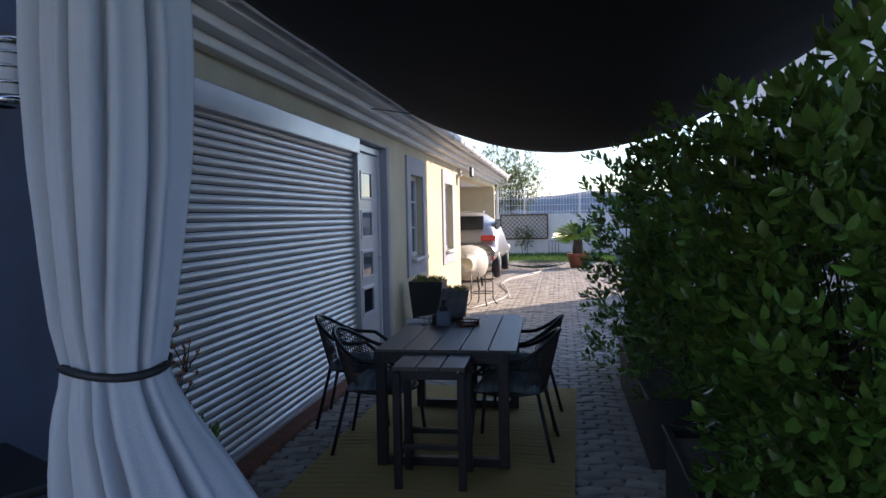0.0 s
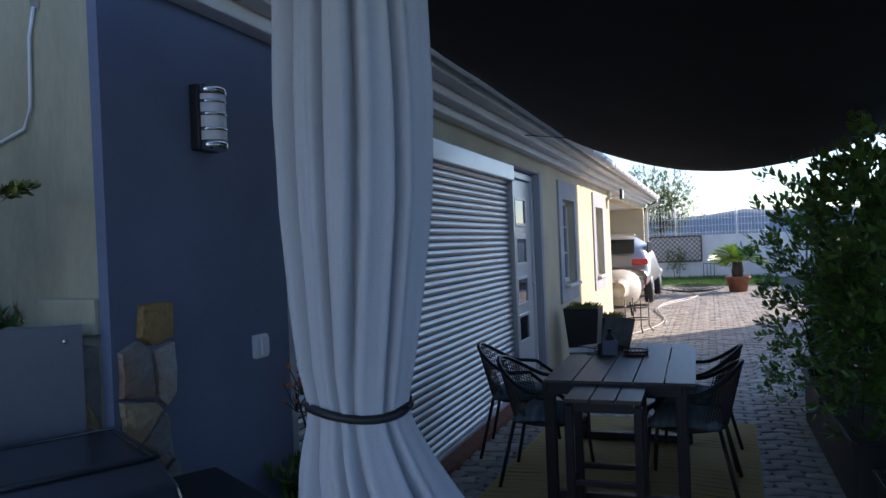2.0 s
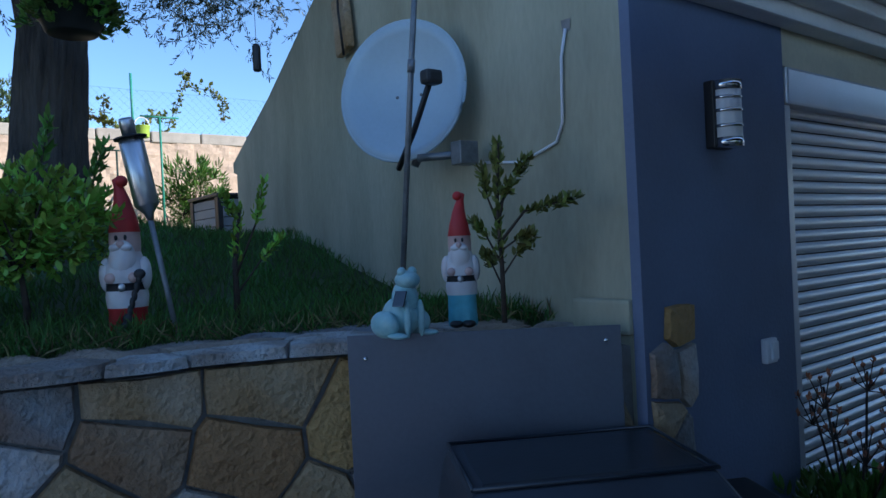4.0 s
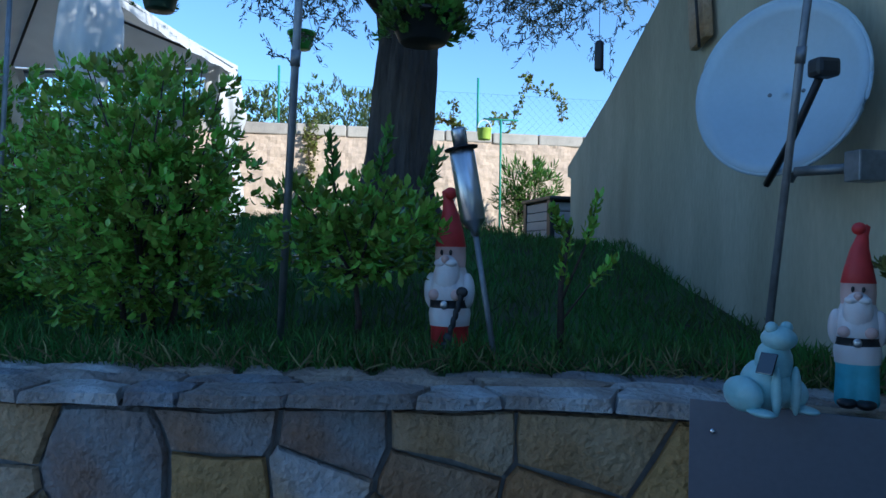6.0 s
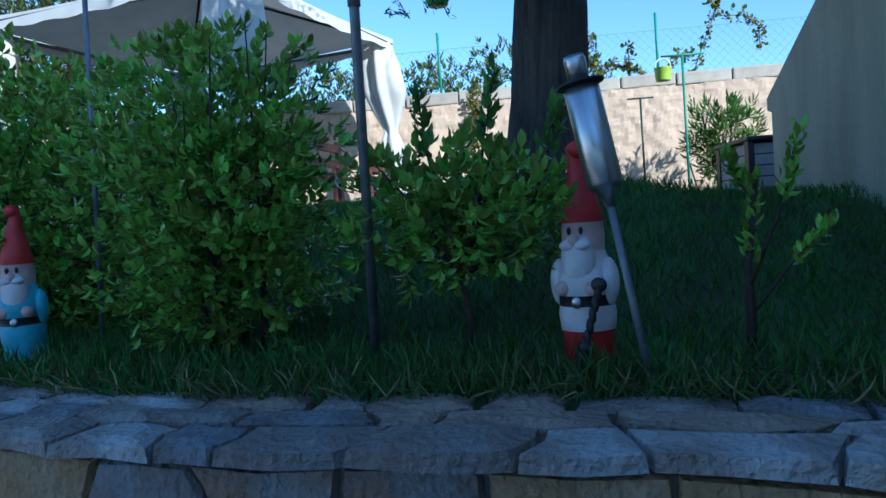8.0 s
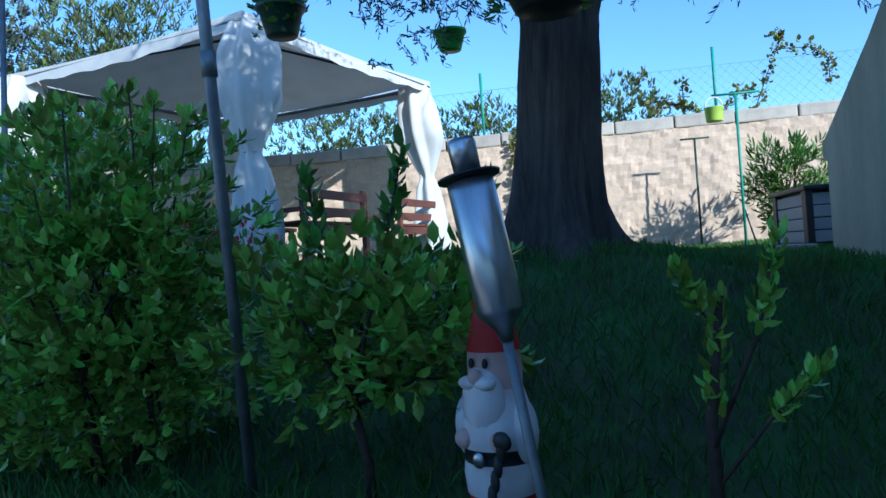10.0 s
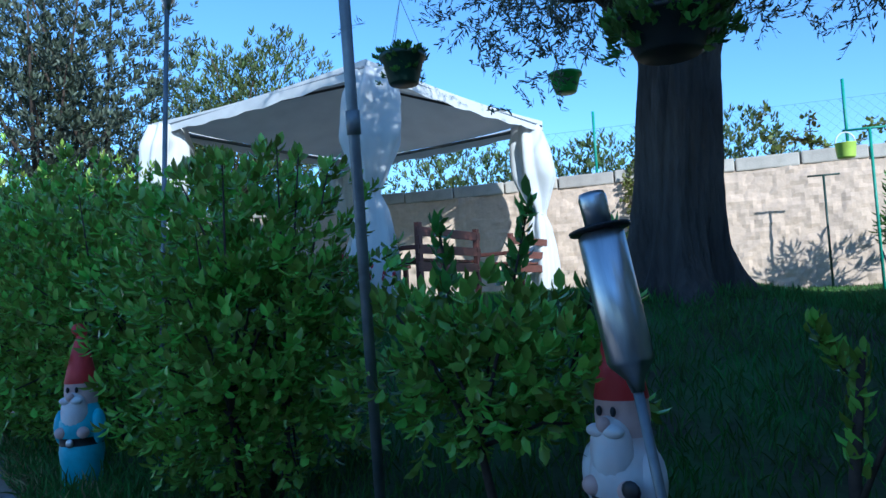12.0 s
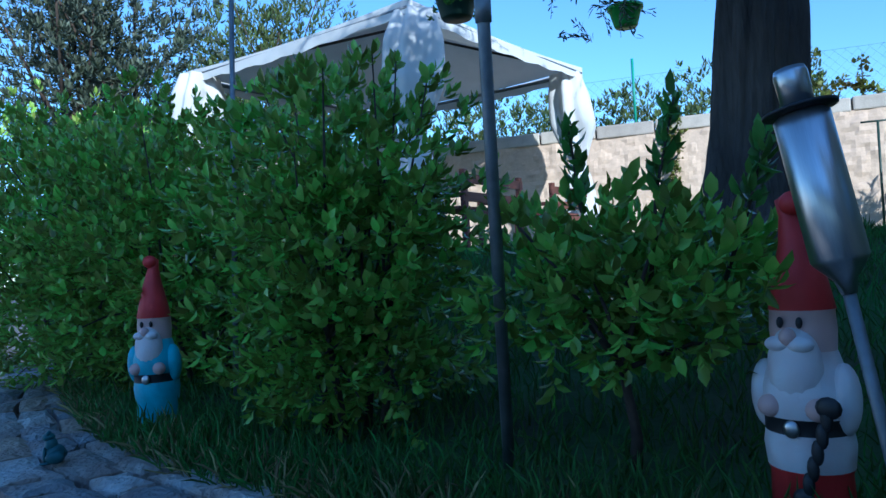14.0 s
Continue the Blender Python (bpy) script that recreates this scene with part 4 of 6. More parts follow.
part("side_window", cubes(((.80, 1.0, 1.32), (.03, 1.0, .28)), bevel=.01), GLASSD, car)
for x in (-.66, .66):
    part("tail_lamp", cubes(((x, .06, 1.0), (.36, .12, .13)), bevel=.03), TAILRED, car, "red tail lamp")
    part("reflector", cubes(((x * 1.1, .01, .52), (.12, .06, .10)), bevel=.015), TAILRED, car)
part("spoiler", cubes(((0, .28, 1.62), (1.1, .34, .035)), bevel=.012), SILVER, car)
part("bumper", cubes(((0, .02, .5), (1.5, .14, .22)), bevel=.06), SILVER, car)
part("number_plate", cubes(((0, -.06, .78), (.5, .02, .11)), bevel=.004), WHITE, car)
for x in (-.78, .78):
    for y in (.75, 3.35):
        wv = lathe("wheel", [(.20, -.1), (.31, -.09), (.33, -.04), (.33, .04), (.31, .09), (.20, .1)], BLACKPL, car, seg=24)
        wv.matrix_basis = pose(x, y, .33, 0, 90, 0)
        rm = lathe("rim", [(.02, .07), (.19, .1), (.2, .102)], ALU, wv, seg=16)
cb = thing("covered_boat", (-2.22, 14.95, .0), "low trailer load under a pale cloth cover", "covered trailer")
V, F = [], []
for j in range(13):
    for k in range(20):
        a, t = j / 12, 2 * math.pi * k / 20
        r = math.sin(math.pi * (.06 + .88 * a)) ** .5
        x, z = .42 * r * math.copysign(abs(math.cos(t)) ** .7, math.cos(t)), .55 + .38 * r * math.sin(t)
        q = Vector((x, -.2 + 1.5 * a, z))
        V.append(q + q.normalized() * .03 * noise.noise(q * 6))
F = [(j * 20 + k, j * 20 + (k + 1) % 20, (j + 1) * 20 + (k + 1) % 20, (j + 1) * 20 + k) for j in range(12) for k in range(20)]
raw("cover", V, F + [tuple(range(20)), tuple(range(12 * 20 + 19, 12 * 20 - 1, -1))], COVER, cb, smooth=True)
for x, y in ((-.22, .15), (.22, .15), (.2, 1.0), (-.2, 1.0)):
    tubes("leg", [([(x, y, .35), (x * 1.2, y, 0)], .02)], BLACKMET, cb)

# end of the yard: grass strip, lattice, fence, palm, pots
lat = thing("lattice", (-2.53, 27.86, .64), "dark brown diagonal wooden lattice on the yard wall", "lattice")
LW, LH = 1.80, .92
part("lattice_frame", cubes(((LW / 2, 0, 0), (LW, .04, .05)), ((LW / 2, 0, LH), (LW, .04, .05)), ((0, 0, LH / 2), (.05, .04, LH)), ((LW, 0, LH / 2), (.05, .04, LH)), bevel=.004), LATTICE, lat)
for sgn in (-1, 1):
    for k in range(-9, 16):
        pts = []
        x0 = k * .17
        for s in np.linspace(0, LH, 25):
            x = x0 + s if sgn > 0 else x0 + LH - s
            if .01 < x < LW - .01:
                pts.append((x, .012 * sgn, s))
        if len(pts) > 2:
            tubes("lath", [([pts[0], pts[-1]], .011)], LATTICE, lat, seg=4)
fence = thing("wire_fence", (0, 28.0, 1.58), "pale welded wire fence on the yard wall", "fence")
tubes("wire_mesh", [([(x, 0, 0), (x, 0, .95)], .006) for x in np.arange(-4.4, 1.6, .11)] + [([(-4.4, 0, z), (1.6, 0, z)], .006) for z in (.1, .35, .6, .9)], PVC, fence, seg=4)
for x in (-3.7, -1.6, .5):
    tubes("post", [([(x, 0, 0), (x, 0, 1.05)], .025)], PVC, fence)
rng = np.random.default_rng(21)
def blades(name, pts, h, w, material, label, seed, lean=.35):
    rng = np.random.default_rng(seed)
    n = len(pts)
    ax = np.stack([rng.normal(0, lean, n), rng.normal(0, lean, n), np.ones(n)], 1)
    ax /= np.linalg.norm(ax, axis=1)[:, None]
    a, b = frames(ax, rng)
    L = h * rng.uniform(.5, 1.3, n)
    o = leaf_mesh(name, pts, ax, a, L, np.full(n, w) * rng.uniform(.7, 1.3, n), material, None, fold=.1, droop=.25)
    return tagged(o, label, "grass", kind="stuff")
q = np.stack([rng.uniform(-4.2, 1.6, 7000), rng.uniform(23.4, 27.8, 7000), np.zeros(7000)], 1)
blades("grass", q, .13, .018, GRASS, "sunlit green grass strip before the yard wall", 4)
shrub("small_shrub", (-1.6, 27.4, 0), (0, 0, .7), (.35, .25, .45), 120, 4, .09, .4, VINE, "thin pale shrub before the lattice", 31, stems=2)
bg = thing("wire_basket_stand", (-.5, 27.5, .0), "black metal garden rack by the wall", "rack")
tubes("bars", [([(x, 0, 0), (x, 0, .55)], .012) for x in (-.18, -.06, .06, .18)] + [([(-.18, 0, z), (.18, 0, z)], .012) for z in (.1, .55)], BLACKMET, bg, seg=6)
pm = thing("cycad_palm", (.25, 21.2, 0), "bushy green cycad palm in a terracotta pot", "palm")
lathe("pot", [(.22, 0), (.3, .35), (.33, .36), (.33, .42), (.27, .42), (.25, .36)], BRICKRED, pm)
lathe("trunk", [(.14, .36), (.16, .55), (.12, .8), (.05, .85)], BARKM, pm, seg=12)
B, A, S = [], [], []
for k in range(46):
    a, e = k * 2.4, .25 + 1.0 * (k % 7) / 7
    d = Vector((math.cos(a) * math.cos(e), math.sin(a) * math.cos(e), math.sin(e)))
    for s in np.linspace(.12, 1, 26):
        p = Vector((0, 0, .8)) + d * s * .78 + Vector((0, 0, -.28 * s * s))
        sd = d.cross(Vector((0, 0, 1))).normalized()
        for g in (-1, 1):
            B.append(p), A.append((sd * g + d * .7 + Vector((0, 0, .2))).normalized()), S.append(d)
B, A, S = (np.array([v[:] for v in q]) for q in (B, A, S))
leaf_mesh("fronds", B, A, S, np.full(len(B), .16), np.full(len(B), .018), LEAF, pm)
shrub("background_tree", (-2.2, 32.5, 0), (0, 0, 3.0), (1.2, 1.0, 1.4), 900, 6, .12, .3, FARLEAF, "airy olive-green tree beyond the yard wall", 33, stems=3, category="tree", inner=.2, rough=.6, stem_r=.04)
shrub("background_tree", (-3.6, 34.0, 0), (0, 0, 3.2), (1.6, 1.3, 1.5), 900, 6, .13, .3, FARLEAF, "airy olive-green tree beyond the yard wall", 34, stems=3, category="tree", inner=.2, rough=.6, stem_r=.04)

# potted hedge along the yard
def trough(loc, l, w, h):
    t = thing("trough_planter", loc, "long dark rectangular hedge planter on the paving", "planter", "hedge planters")
    part("trough", cubes(((0, -l / 2 + .012, h / 2), (w, .024, h)), ((0, l / 2 - .012, h / 2), (w, .024, h)), ((-w / 2 + .012, 0, h / 2), (.024, l - .05, h)), ((w / 2 - .012, 0, h / 2), (.024, l - .05, h)), ((0, 0, .02), (w - .06, l - .06, .03)), bevel=.005), BLACKPL, t)
    part("rim", cubes(((-w / 2, 0, h), (.045, l + .04, .03)), ((w / 2, 0, h), (.045, l + .04, .03)), ((0, -l / 2, h), (w - .05, .045, .03)), ((0, l / 2, h), (w - .05, .045, .03)), bevel=.008), BLACKMET, t)
    part("soil", cubes(((0, 0, h - .07), (w - .05, l - .05, .04))), SAND, t)
trough((.52, 3.25, 0), 1.9, .46, .40)
trough((.50, 5.75, 0), 2.2, .46, .42)
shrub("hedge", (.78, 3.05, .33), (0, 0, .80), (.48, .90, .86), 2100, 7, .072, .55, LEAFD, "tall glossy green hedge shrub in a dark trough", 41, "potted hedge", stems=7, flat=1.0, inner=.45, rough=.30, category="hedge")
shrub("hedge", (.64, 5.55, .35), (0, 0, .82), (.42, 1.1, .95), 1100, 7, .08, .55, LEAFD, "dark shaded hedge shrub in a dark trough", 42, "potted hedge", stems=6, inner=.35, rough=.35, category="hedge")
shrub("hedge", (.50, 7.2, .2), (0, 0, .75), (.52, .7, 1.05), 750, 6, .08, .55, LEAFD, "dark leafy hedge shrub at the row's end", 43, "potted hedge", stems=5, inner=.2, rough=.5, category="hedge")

# ---- by the pillar: grill, potted plant, lamp, switch ----
gr = thing("gas_grill", (-2.14, 1.58, 0), "black gas grill with a closed flat lid", "grill", rz=60)
gr.scale = (1.12, 1.1, 1.06)
part("cabinet", cubes(((0, 0, .36), (.62, .46, .6)), bevel=.012), BLACKPL, gr)
V = []
for z, w, d, oy in ((.66, .33, .27, 0), (.84, .335, .275, 0), (.93, .32, .25, .02), (.985, .30, .20, .06), (.990, .27, .17, .06)):
    V += [(sx * w, oy + sy * d, z) for sx, sy in ((-1, -1), (1, -1), (1, 1), (-1, 1))]
F = [(a * 4 + i, a * 4 + (i + 1) % 4, a * 4 + 4 + (i + 1) % 4, a * 4 + 4 + i) for a in range(4) for i in range(4)] + [(16, 17, 18, 19), (3, 2, 1, 0)]
tubes("lid_rim", [([(-.30, -.14, .988), (.30, -.14, .988), (.30, .26, .988), (-.30, .26, .988), (-.30, -.14, .988)], .006)], LIDM, gr, seg=6)
lid = raw("lid", V, F, LIDM, gr, "black enamelled lid", smooth=False)
mb = lid.modifiers.new("soft", "BEVEL"); mb.width, mb.segments = .02, 3
part("control_panel", cubes(((0, -.29, .74), (.66, .05, .16)), bevel=.012), BLACKPL, gr)
for x in (-.24, 0, .24):
    kn = lathe("knob", [(.034, 0), (.034, .012), (.026, .016), (.024, .04), (.018, .044)], CHROME, gr, "chrome control knob", seg=18)
    kn.matrix_basis = pose(x, -.315, .75, 90, 0, 0)
tubes("lid_handle", [([(-.26, -.29, .84), (-.26, -.34, .86), (.26, -.34, .86), (.26, -.29, .84)], .011)], CHROME, gr)
for sx in (-1, 1):
    part("side_shelf", cubes(((sx * .46, 0, .80), (.24, .46, .03)), bevel=.01), BLACKPL, gr)
for x in (-.32, .32):
    for y in (-.19, .19):
        lathe("caster", [(.03, 0), (.035, .03), (.03, .06)], BLACKPL, gr, seg=10, at=(x, y, 0))

pp = thing("potted_plant", (-1.98, 2.98, 0), "dark succulent with tall flower stalks in a pot", "plant")
lathe("pot", [(.15, 0), (.2, .42), (.22, .43), (.22, .48), (.19, .48), (.18, .43)], BLACKPL, pp)
rng = np.random.default_rng(9)
q = np.stack([rng.normal(0, .11, 130), rng.normal(0, .11, 130), .55 + rng.uniform(-.06, .14, 130)], 1)
leaf_mesh("foliage", *rosettes(q, q - [0, 0, .3], rng, 9, .075, .3), LEAFD, pp, "dark green rosettes")
items, heads = [], []
for k in range(7):
    a = k * .9
    tip = Vector((.14 * math.cos(a), .2 * math.sin(a), .88 + .1 * (k % 3)))
    items.append(([(0, 0, .5), (tip.x * .6, tip.y * .6, .72), tip], .005))
    for j in range(8):
        s = tip + Vector((.05 * math.cos(j * 1.7), .05 * math.sin(j * 1.7), .02 * j - .08))
        items.append(([tip - Vector((0, 0, .08)), s], .0025)); heads.append(s)
tubes("stalk", items, TWIG, pp, seg=5)
h = np.array([v[:] for v in heads])
leaf_mesh("blossom", *rosettes(h, np.tile([[0, 0, 1.0]], (len(h), 1)), rng, 5, .022, .6), TILE, pp, "faded reddish flower heads")

wl = thing("wall_lamp", (FX + .012, 2.545, 2.11), "chrome and frosted wall lamp with three bands", "lamp")
part("back_plate", cubes(((.02, -.02, 0), (.04, .12, .25)), bevel=.006), BLACKPL, wl)
lathe("diffuser", [(.055, -.09), (.056, -.088), (.056, .088), (.055, .09)], FROSTED, wl, "frosted white diffuser", at=(.045, -.01, 0), seg=24)
for z, h in ((-.105, .035), (-.045, .012), (.012, .012), (.105, .035), (.06, .010)):
    lathe("band", [(.057, z - h / 2), (.060, z - h / 2), (.060, z + h / 2), (.057, z + h / 2)], CHROME, wl, "chrome band", at=(.045, -.01, 0), seg=24)
sw = thing("wall_switch", (FX + .012, 2.83, 1.19), "white weatherproof wall switch", "switch")
part("case", cubes(((.014, 0, 0), (.028, .085, .10)), bevel=.008), PVC, sw)
part("rocker", cubes(((.03, .012, 0), (.012, .05, .075)), bevel=.005), PVC, sw)

# ---- lawn: dish, ornaments, shrubs, torches ----
def on_gable(s, z, out=0.0):
    return GA + gd * s - gn * out + Vector((0, 0, z))
DC = Vector((-3.40, 1.91, 2.385))
dish = thing("satellite_dish", DC, "grey satellite dish with arm on the gable wall", "satellite dish")
facing = Vector((.52, -.84, .15)).normalized()
rot = facing.to_track_quat("Z", "Y").to_matrix().to_4x4()
V, F = [], []
for j in range(9):
    r = .315 * j / 8
    for k in range(40):
        t = 2 * math.pi * k / 40
        V.append(rot @ Vector((r * math.cos(t) * .96, r * math.sin(t) * 1.04, .10 * (j / 8) ** 2 - .10)))
F = [(j * 40 + k, j * 40 + (k + 1) % 40, (j + 1) * 40 + (k + 1) % 40, (j + 1) * 40 + k) for j in range(8) for k in range(40)]
bowl = raw("reflector", V, F, DISHM, dish, smooth=True)
bowl.modifiers.new("thick", "SOLIDIFY").thickness = .012
tubes("rim", [([rot @ Vector((.315 * math.cos(t) * .96, .315 * math.sin(t) * 1.04, 0)) for t in np.linspace(0, 2 * math.pi, 49)], .008)], DISHM, dish, seg=6)
low = rot @ Vector((-.02, -.36, -.02))
lnbp = Vector((-3.12, 1.92, 2.31)) + Vector((.06, -.10, .05)) - DC
tubes("feed_arm", [([low, low.lerp(lnbp, .5) + Vector((0, 0, -.02)), lnbp], .013)], BLACKMET, dish, "dark feed arm", seg=6)
part("feed_horn", cubes((lnbp, (.06, .08, .06)), bevel=.015), BLACKPL, dish)
tubes("mast", [([Vector((.1, .0, -.32)), Vector((.28, .12, -.32))], .018), ([Vector((.0, .05, -.34)), Vector((.02, .12, -.2))], .02)], GALV, dish)
part("wall_bracket", cubes((Vector((.30, .10, -.32)), (.07, .1, .10)), bevel=.006), GALV, dish)
for x, y in ((-.06, 0), (.06, 0), (-.05, -.15), (.05, -.15)):
    lathe("bolt", [(.008, -.1), (.008, -.088), (.004, -.085)], GALV, dish, seg=8).matrix_basis = rot @ pose(x, y, .006)
cabp = [on_gable(.30, 2.46, .012), on_gable(.33, 2.36, .012), on_gable(.34, 2.12, .012), on_gable(.38, 2.05, .012), on_gable(.6, 2.00, .012), on_gable(.95, 2.04, .03)]
cable = thing("wall_cable", (0, 0, 0), "thin white cable clipped to the gable wall", "cable")
tubes("cable", [(cabp, .006)], PVC, cable, seg=6)
hole = tagged(raw("trim", [on_gable(.285, 2.45, .003), on_gable(.325, 2.445, .003), on_gable(.335, 2.50, .003), on_gable(.28, 2.495, .003), on_gable(.31, 2.47, .002)], [(0, 1, 4), (1, 2, 4), (2, 3, 4), (3, 0, 4)], MORTAR), "chipped hole in the render for a cable", "hole", kind="structure")
flap = thing("hanging_tile", on_gable(2.28, 3.05, .05), "old terracotta tile hung on the gable wall", "tile")
part("slab", cubes(((0, 0, 0), (.20, .05, .36)), bevel=.015), STONE, flap).matrix_basis = pose(0, 0, 0, 0, 8, 172)
tubes("hook", [([(.04, -.05, .25), (.06, -.06, .05), (.10, -.06, -.22)], .008)], BLACKMET, flap, seg=5)


def gnome(loc, rz, h, coat, trousers, hatm, label, lean=0.0, spade=False):
    """One moulded mesh: boots, coat, belt, beard, face and a bent pointed hat."""
    rings = [(.155, 0, 3), (.165, .02, 3), (.16, .10, 3), (.155, .22, 3), (.165, .235, 0), (.175, .30, 0), (.168, .335, 4), (.168, .375, 4), (.175, .38, 0), (.17, .46, 0), (.135, .54, 0), (.125, .56, 1), (.13, .62, 1), (.125, .67, 1), (.13, .675, 2), (.105, .76, 2), (.07, .86, 2), (.042, .94, 2), (.036, .985, 2), (.0, 1.0, 2)]
    seg = 26
    V, F, M = [], [], []
    for r, z, mi in rings:
        b = max(0, z - .8)
        ox = lean * b * b * 9
        for k in range(seg):
            t = 2 * math.pi * k / seg
            legs = 1 - .4 * math.exp(-(math.cos(t) / .22) ** 2) if z < .21 else 1
            x, y = r * .68 * math.cos(t), r * .66 * math.sin(t) * legs
            V.append((x * h + ox * h, y * h, z * h))
    for j in range(len(rings) - 1):
        for k in range(seg):
            F.append((j * seg + k, j * seg + (k + 1) % seg, (j + 1) * seg + (k + 1) % seg, (j + 1) * seg + k))
            M.append(rings[j][2])
    def blob(c, r, mi, s=10):
        base = len(V)
        for j in range(s + 1):
            for k in range(s + 2):
                a, t = math.pi * j / s, 2 * math.pi * k / (s + 2)
                V.append(((c[0] * .64 + .75 * r[0] * math.sin(a) * math.cos(t)) * h, (c[1] * .8 + .8 * r[1] * math.sin(a) * math.sin(t)) * h, (c[2] + r[2] * math.cos(a)) * h))
        for j in range(s):
            for k in range(s + 2):
                F.append((base + j * (s + 2) + k, base + (j + 1) * (s + 2) + k, base + (j + 1) * (s + 2) + (k + 1) % (s + 2), base + j * (s + 2) + (k + 1) % (s + 2)))
                M.append(mi)
    blob((0, -.085, .52), (.10, .07, .115), 5)
    blob((0, -.135, .605), (.03, .03, .025), 1)
    for sx in (-1, 1):
        blob((sx * .045, -.125, .585), (.05, .035, .022), 5)
        blob((sx * .165, -.02, .43), (.055, .06, .10), 0)
        blob((sx * .10, -.12, .41), (.045, .035, .032), 1)
        blob((sx * .04, -.112, .643), (.012, .012, .016), 4)
        blob((sx * .07, -.09, .02), (.07, .09, .03), 4)
    blob((0, -.150, .355), (.03, .012, .025), 6)
    blob((0, -.02, .975), (.05, .045, .035), 2)
    if spade:
        for i in range(9):
            a = i / 8
            blob((.16 - .17 * a, -.185, .40 - .36 * a), (.022 + .02 * (a > .6), .014, .035), 4, 6)
        blob((.17, -.185, .43), (.045, .016, .03), 4, 6)
    me = bpy.data.meshes.new("garden_gnome")
    me.from_pydata(V, [], F)
    for m in (coat, SKINP, hatm, trousers, BLACKPL, WHITEP, STEEL):
        me.materials.append(m)
    me.polygons.foreach_set("material_index", M)
    me.polygons.foreach_set("use_smooth", [True] * len(F))
    o = new("garden_gnome", me)
    o.matrix_basis = pose(*loc, 0, 0, rz)
    return tagged(o, label, "garden gnome", "garden gnomes")
gnome((-3.76, .79, 1.335), 62, .672, WHITEP, REDP, REDP, "painted garden gnome with red hat, red trousers and a spade", -.1, True)
gnome((-4.32, -1.26, 1.32), 105, .67, BLUEP, BLUEP, REDP, "painted garden gnome with red hat and turquoise clothes", .05)
gnome((-2.72, 1.65, 1.39), 48, .47, WHITEP, BLUEP, REDP, "small garden gnome with red hat and green trousers", .1)


def frog(loc, rz, s, material, label):
    bm = bmesh.new()
    for c, r in (((0, 0, .33), (.30, .34, .33)), ((0, -.12, .62), (.22, .22, .30)), ((0, -.2, .92), (.20, .22, .15)), ((-.11, -.2, 1.05), (.075, .075, .08)), ((.11, -.2, 1.05), (.075, .075, .08)), ((-.33, .02, .22), (.16, .32, .22)), ((.33, .02, .22), (.16, .32, .22)), ((-.32, -.28, .05), (.12, .22, .05)), ((.32, -.28, .05), (.12, .22, .05)), ((-.14, -.33, .3), (.06, .07, .30)), ((.14, -.33, .3), (.06, .07, .30))):
        v = bmesh.ops.create_uvsphere(bm, u_segments=16, v_segments=10, radius=1)["verts"]
        bmesh.ops.scale(bm, vec=r, verts=v)
        bmesh.ops.translate(bm, vec=c, verts=v)
    bmesh.ops.scale(bm, vec=(s, s, s), verts=bm.verts)
    o = part("frog_ornament", bm, material, smooth=True)
    o.matrix_basis = pose(*loc, 0, 0, rz)
    return tagged(o, label, "ornament")
frog((-2.74, 1.40, CAP_Z + .01), 95, .205, FROGM, "pale turquoise glazed frog ornament on the wall cap")
frog((-3.89, -1.27, CAP_Z + .0), 40, .085, DARKTEAL, "small dark teal frog figurine on the wall cap")
sp = thing("solar_panel", (-2.700, 1.385, CAP_Z + .14), "tiny dark solar panel on the frog's back", "solar panel", rz=20)
part("cell", cubes(((0, 0, 0), (.045, .006, .055)), bevel=.002), GLASSD, sp).matrix_basis = pose(.01, -.035, .0, -25, 0, 0)


def torch(foot, top, label, head=.27, r=.042):
    foot, top = Vector(foot), Vector(top)
    d = (top - foot).normalized()
    t = thing("garden_torch", foot, label, "torch", "steel garden torches")
    q = d.to_track_quat("Z", "Y").to_matrix().to_4x4()
    L = (top - foot).length
    tubes("pole", [([(0, 0, -.05), d * (L - head - .07)], .0105)], GALV, t)
    H = L - head - .07
    o = lathe("tank", [(.012, H - .03), (.018, H - .005), (r * .9, H + .022), (r, H + .03), (r, H + head - .01), (r * .7, H + head)], STEEL, t, "brushed steel tank", seg=28)
    o.matrix_basis = q
    f = lathe("flange", [(r * .6, H + head - .004), (r * 1.32, H + head - .002), (r * 1.35, H + head + .004), (r * .6, H + head + .008)], BLACKMET, t, seg=28)
    f.matrix_basis = q
    c = lathe("snuffer", [(r * .58, H + head + .004), (r * .62, H + head + .065), (r * .55, H + head + .075), (r * .5, H + head + .07)], STEEL, t, seg=22)
    c.matrix_basis = q
torch((-3.536, .922, 1.344), (-3.592, .775, 2.205), "brushed steel garden torch leaning over the wall", .285, .045)
torch((-4.50, -1.06, 1.4), (-4.56, -1.00, 3.63), "tall steel garden torch behind the shrubs", .26, .04)


def stake(foot, top, r, label):
    t = thing("metal_pole", foot, label, "pole")
    f, e = Vector(foot), Vector(top)
    tubes("pole", [([(0, 0, -.06), (e - f) * .55, e - f], r)], GALV, t)
    tubes("joint", [([(e - f) * .54, (e - f) * .57], r * 1.25)], GALV, t)
stake((-3.90, .157, 1.40), (-3.58, .245, 3.3), .0145, "dark galvanised pole leaning among the shrubs")
stake((-2.95, 1.54, 1.47), (-2.72, 1.56, 3.0), .011, "slim grey rod standing before the dish")

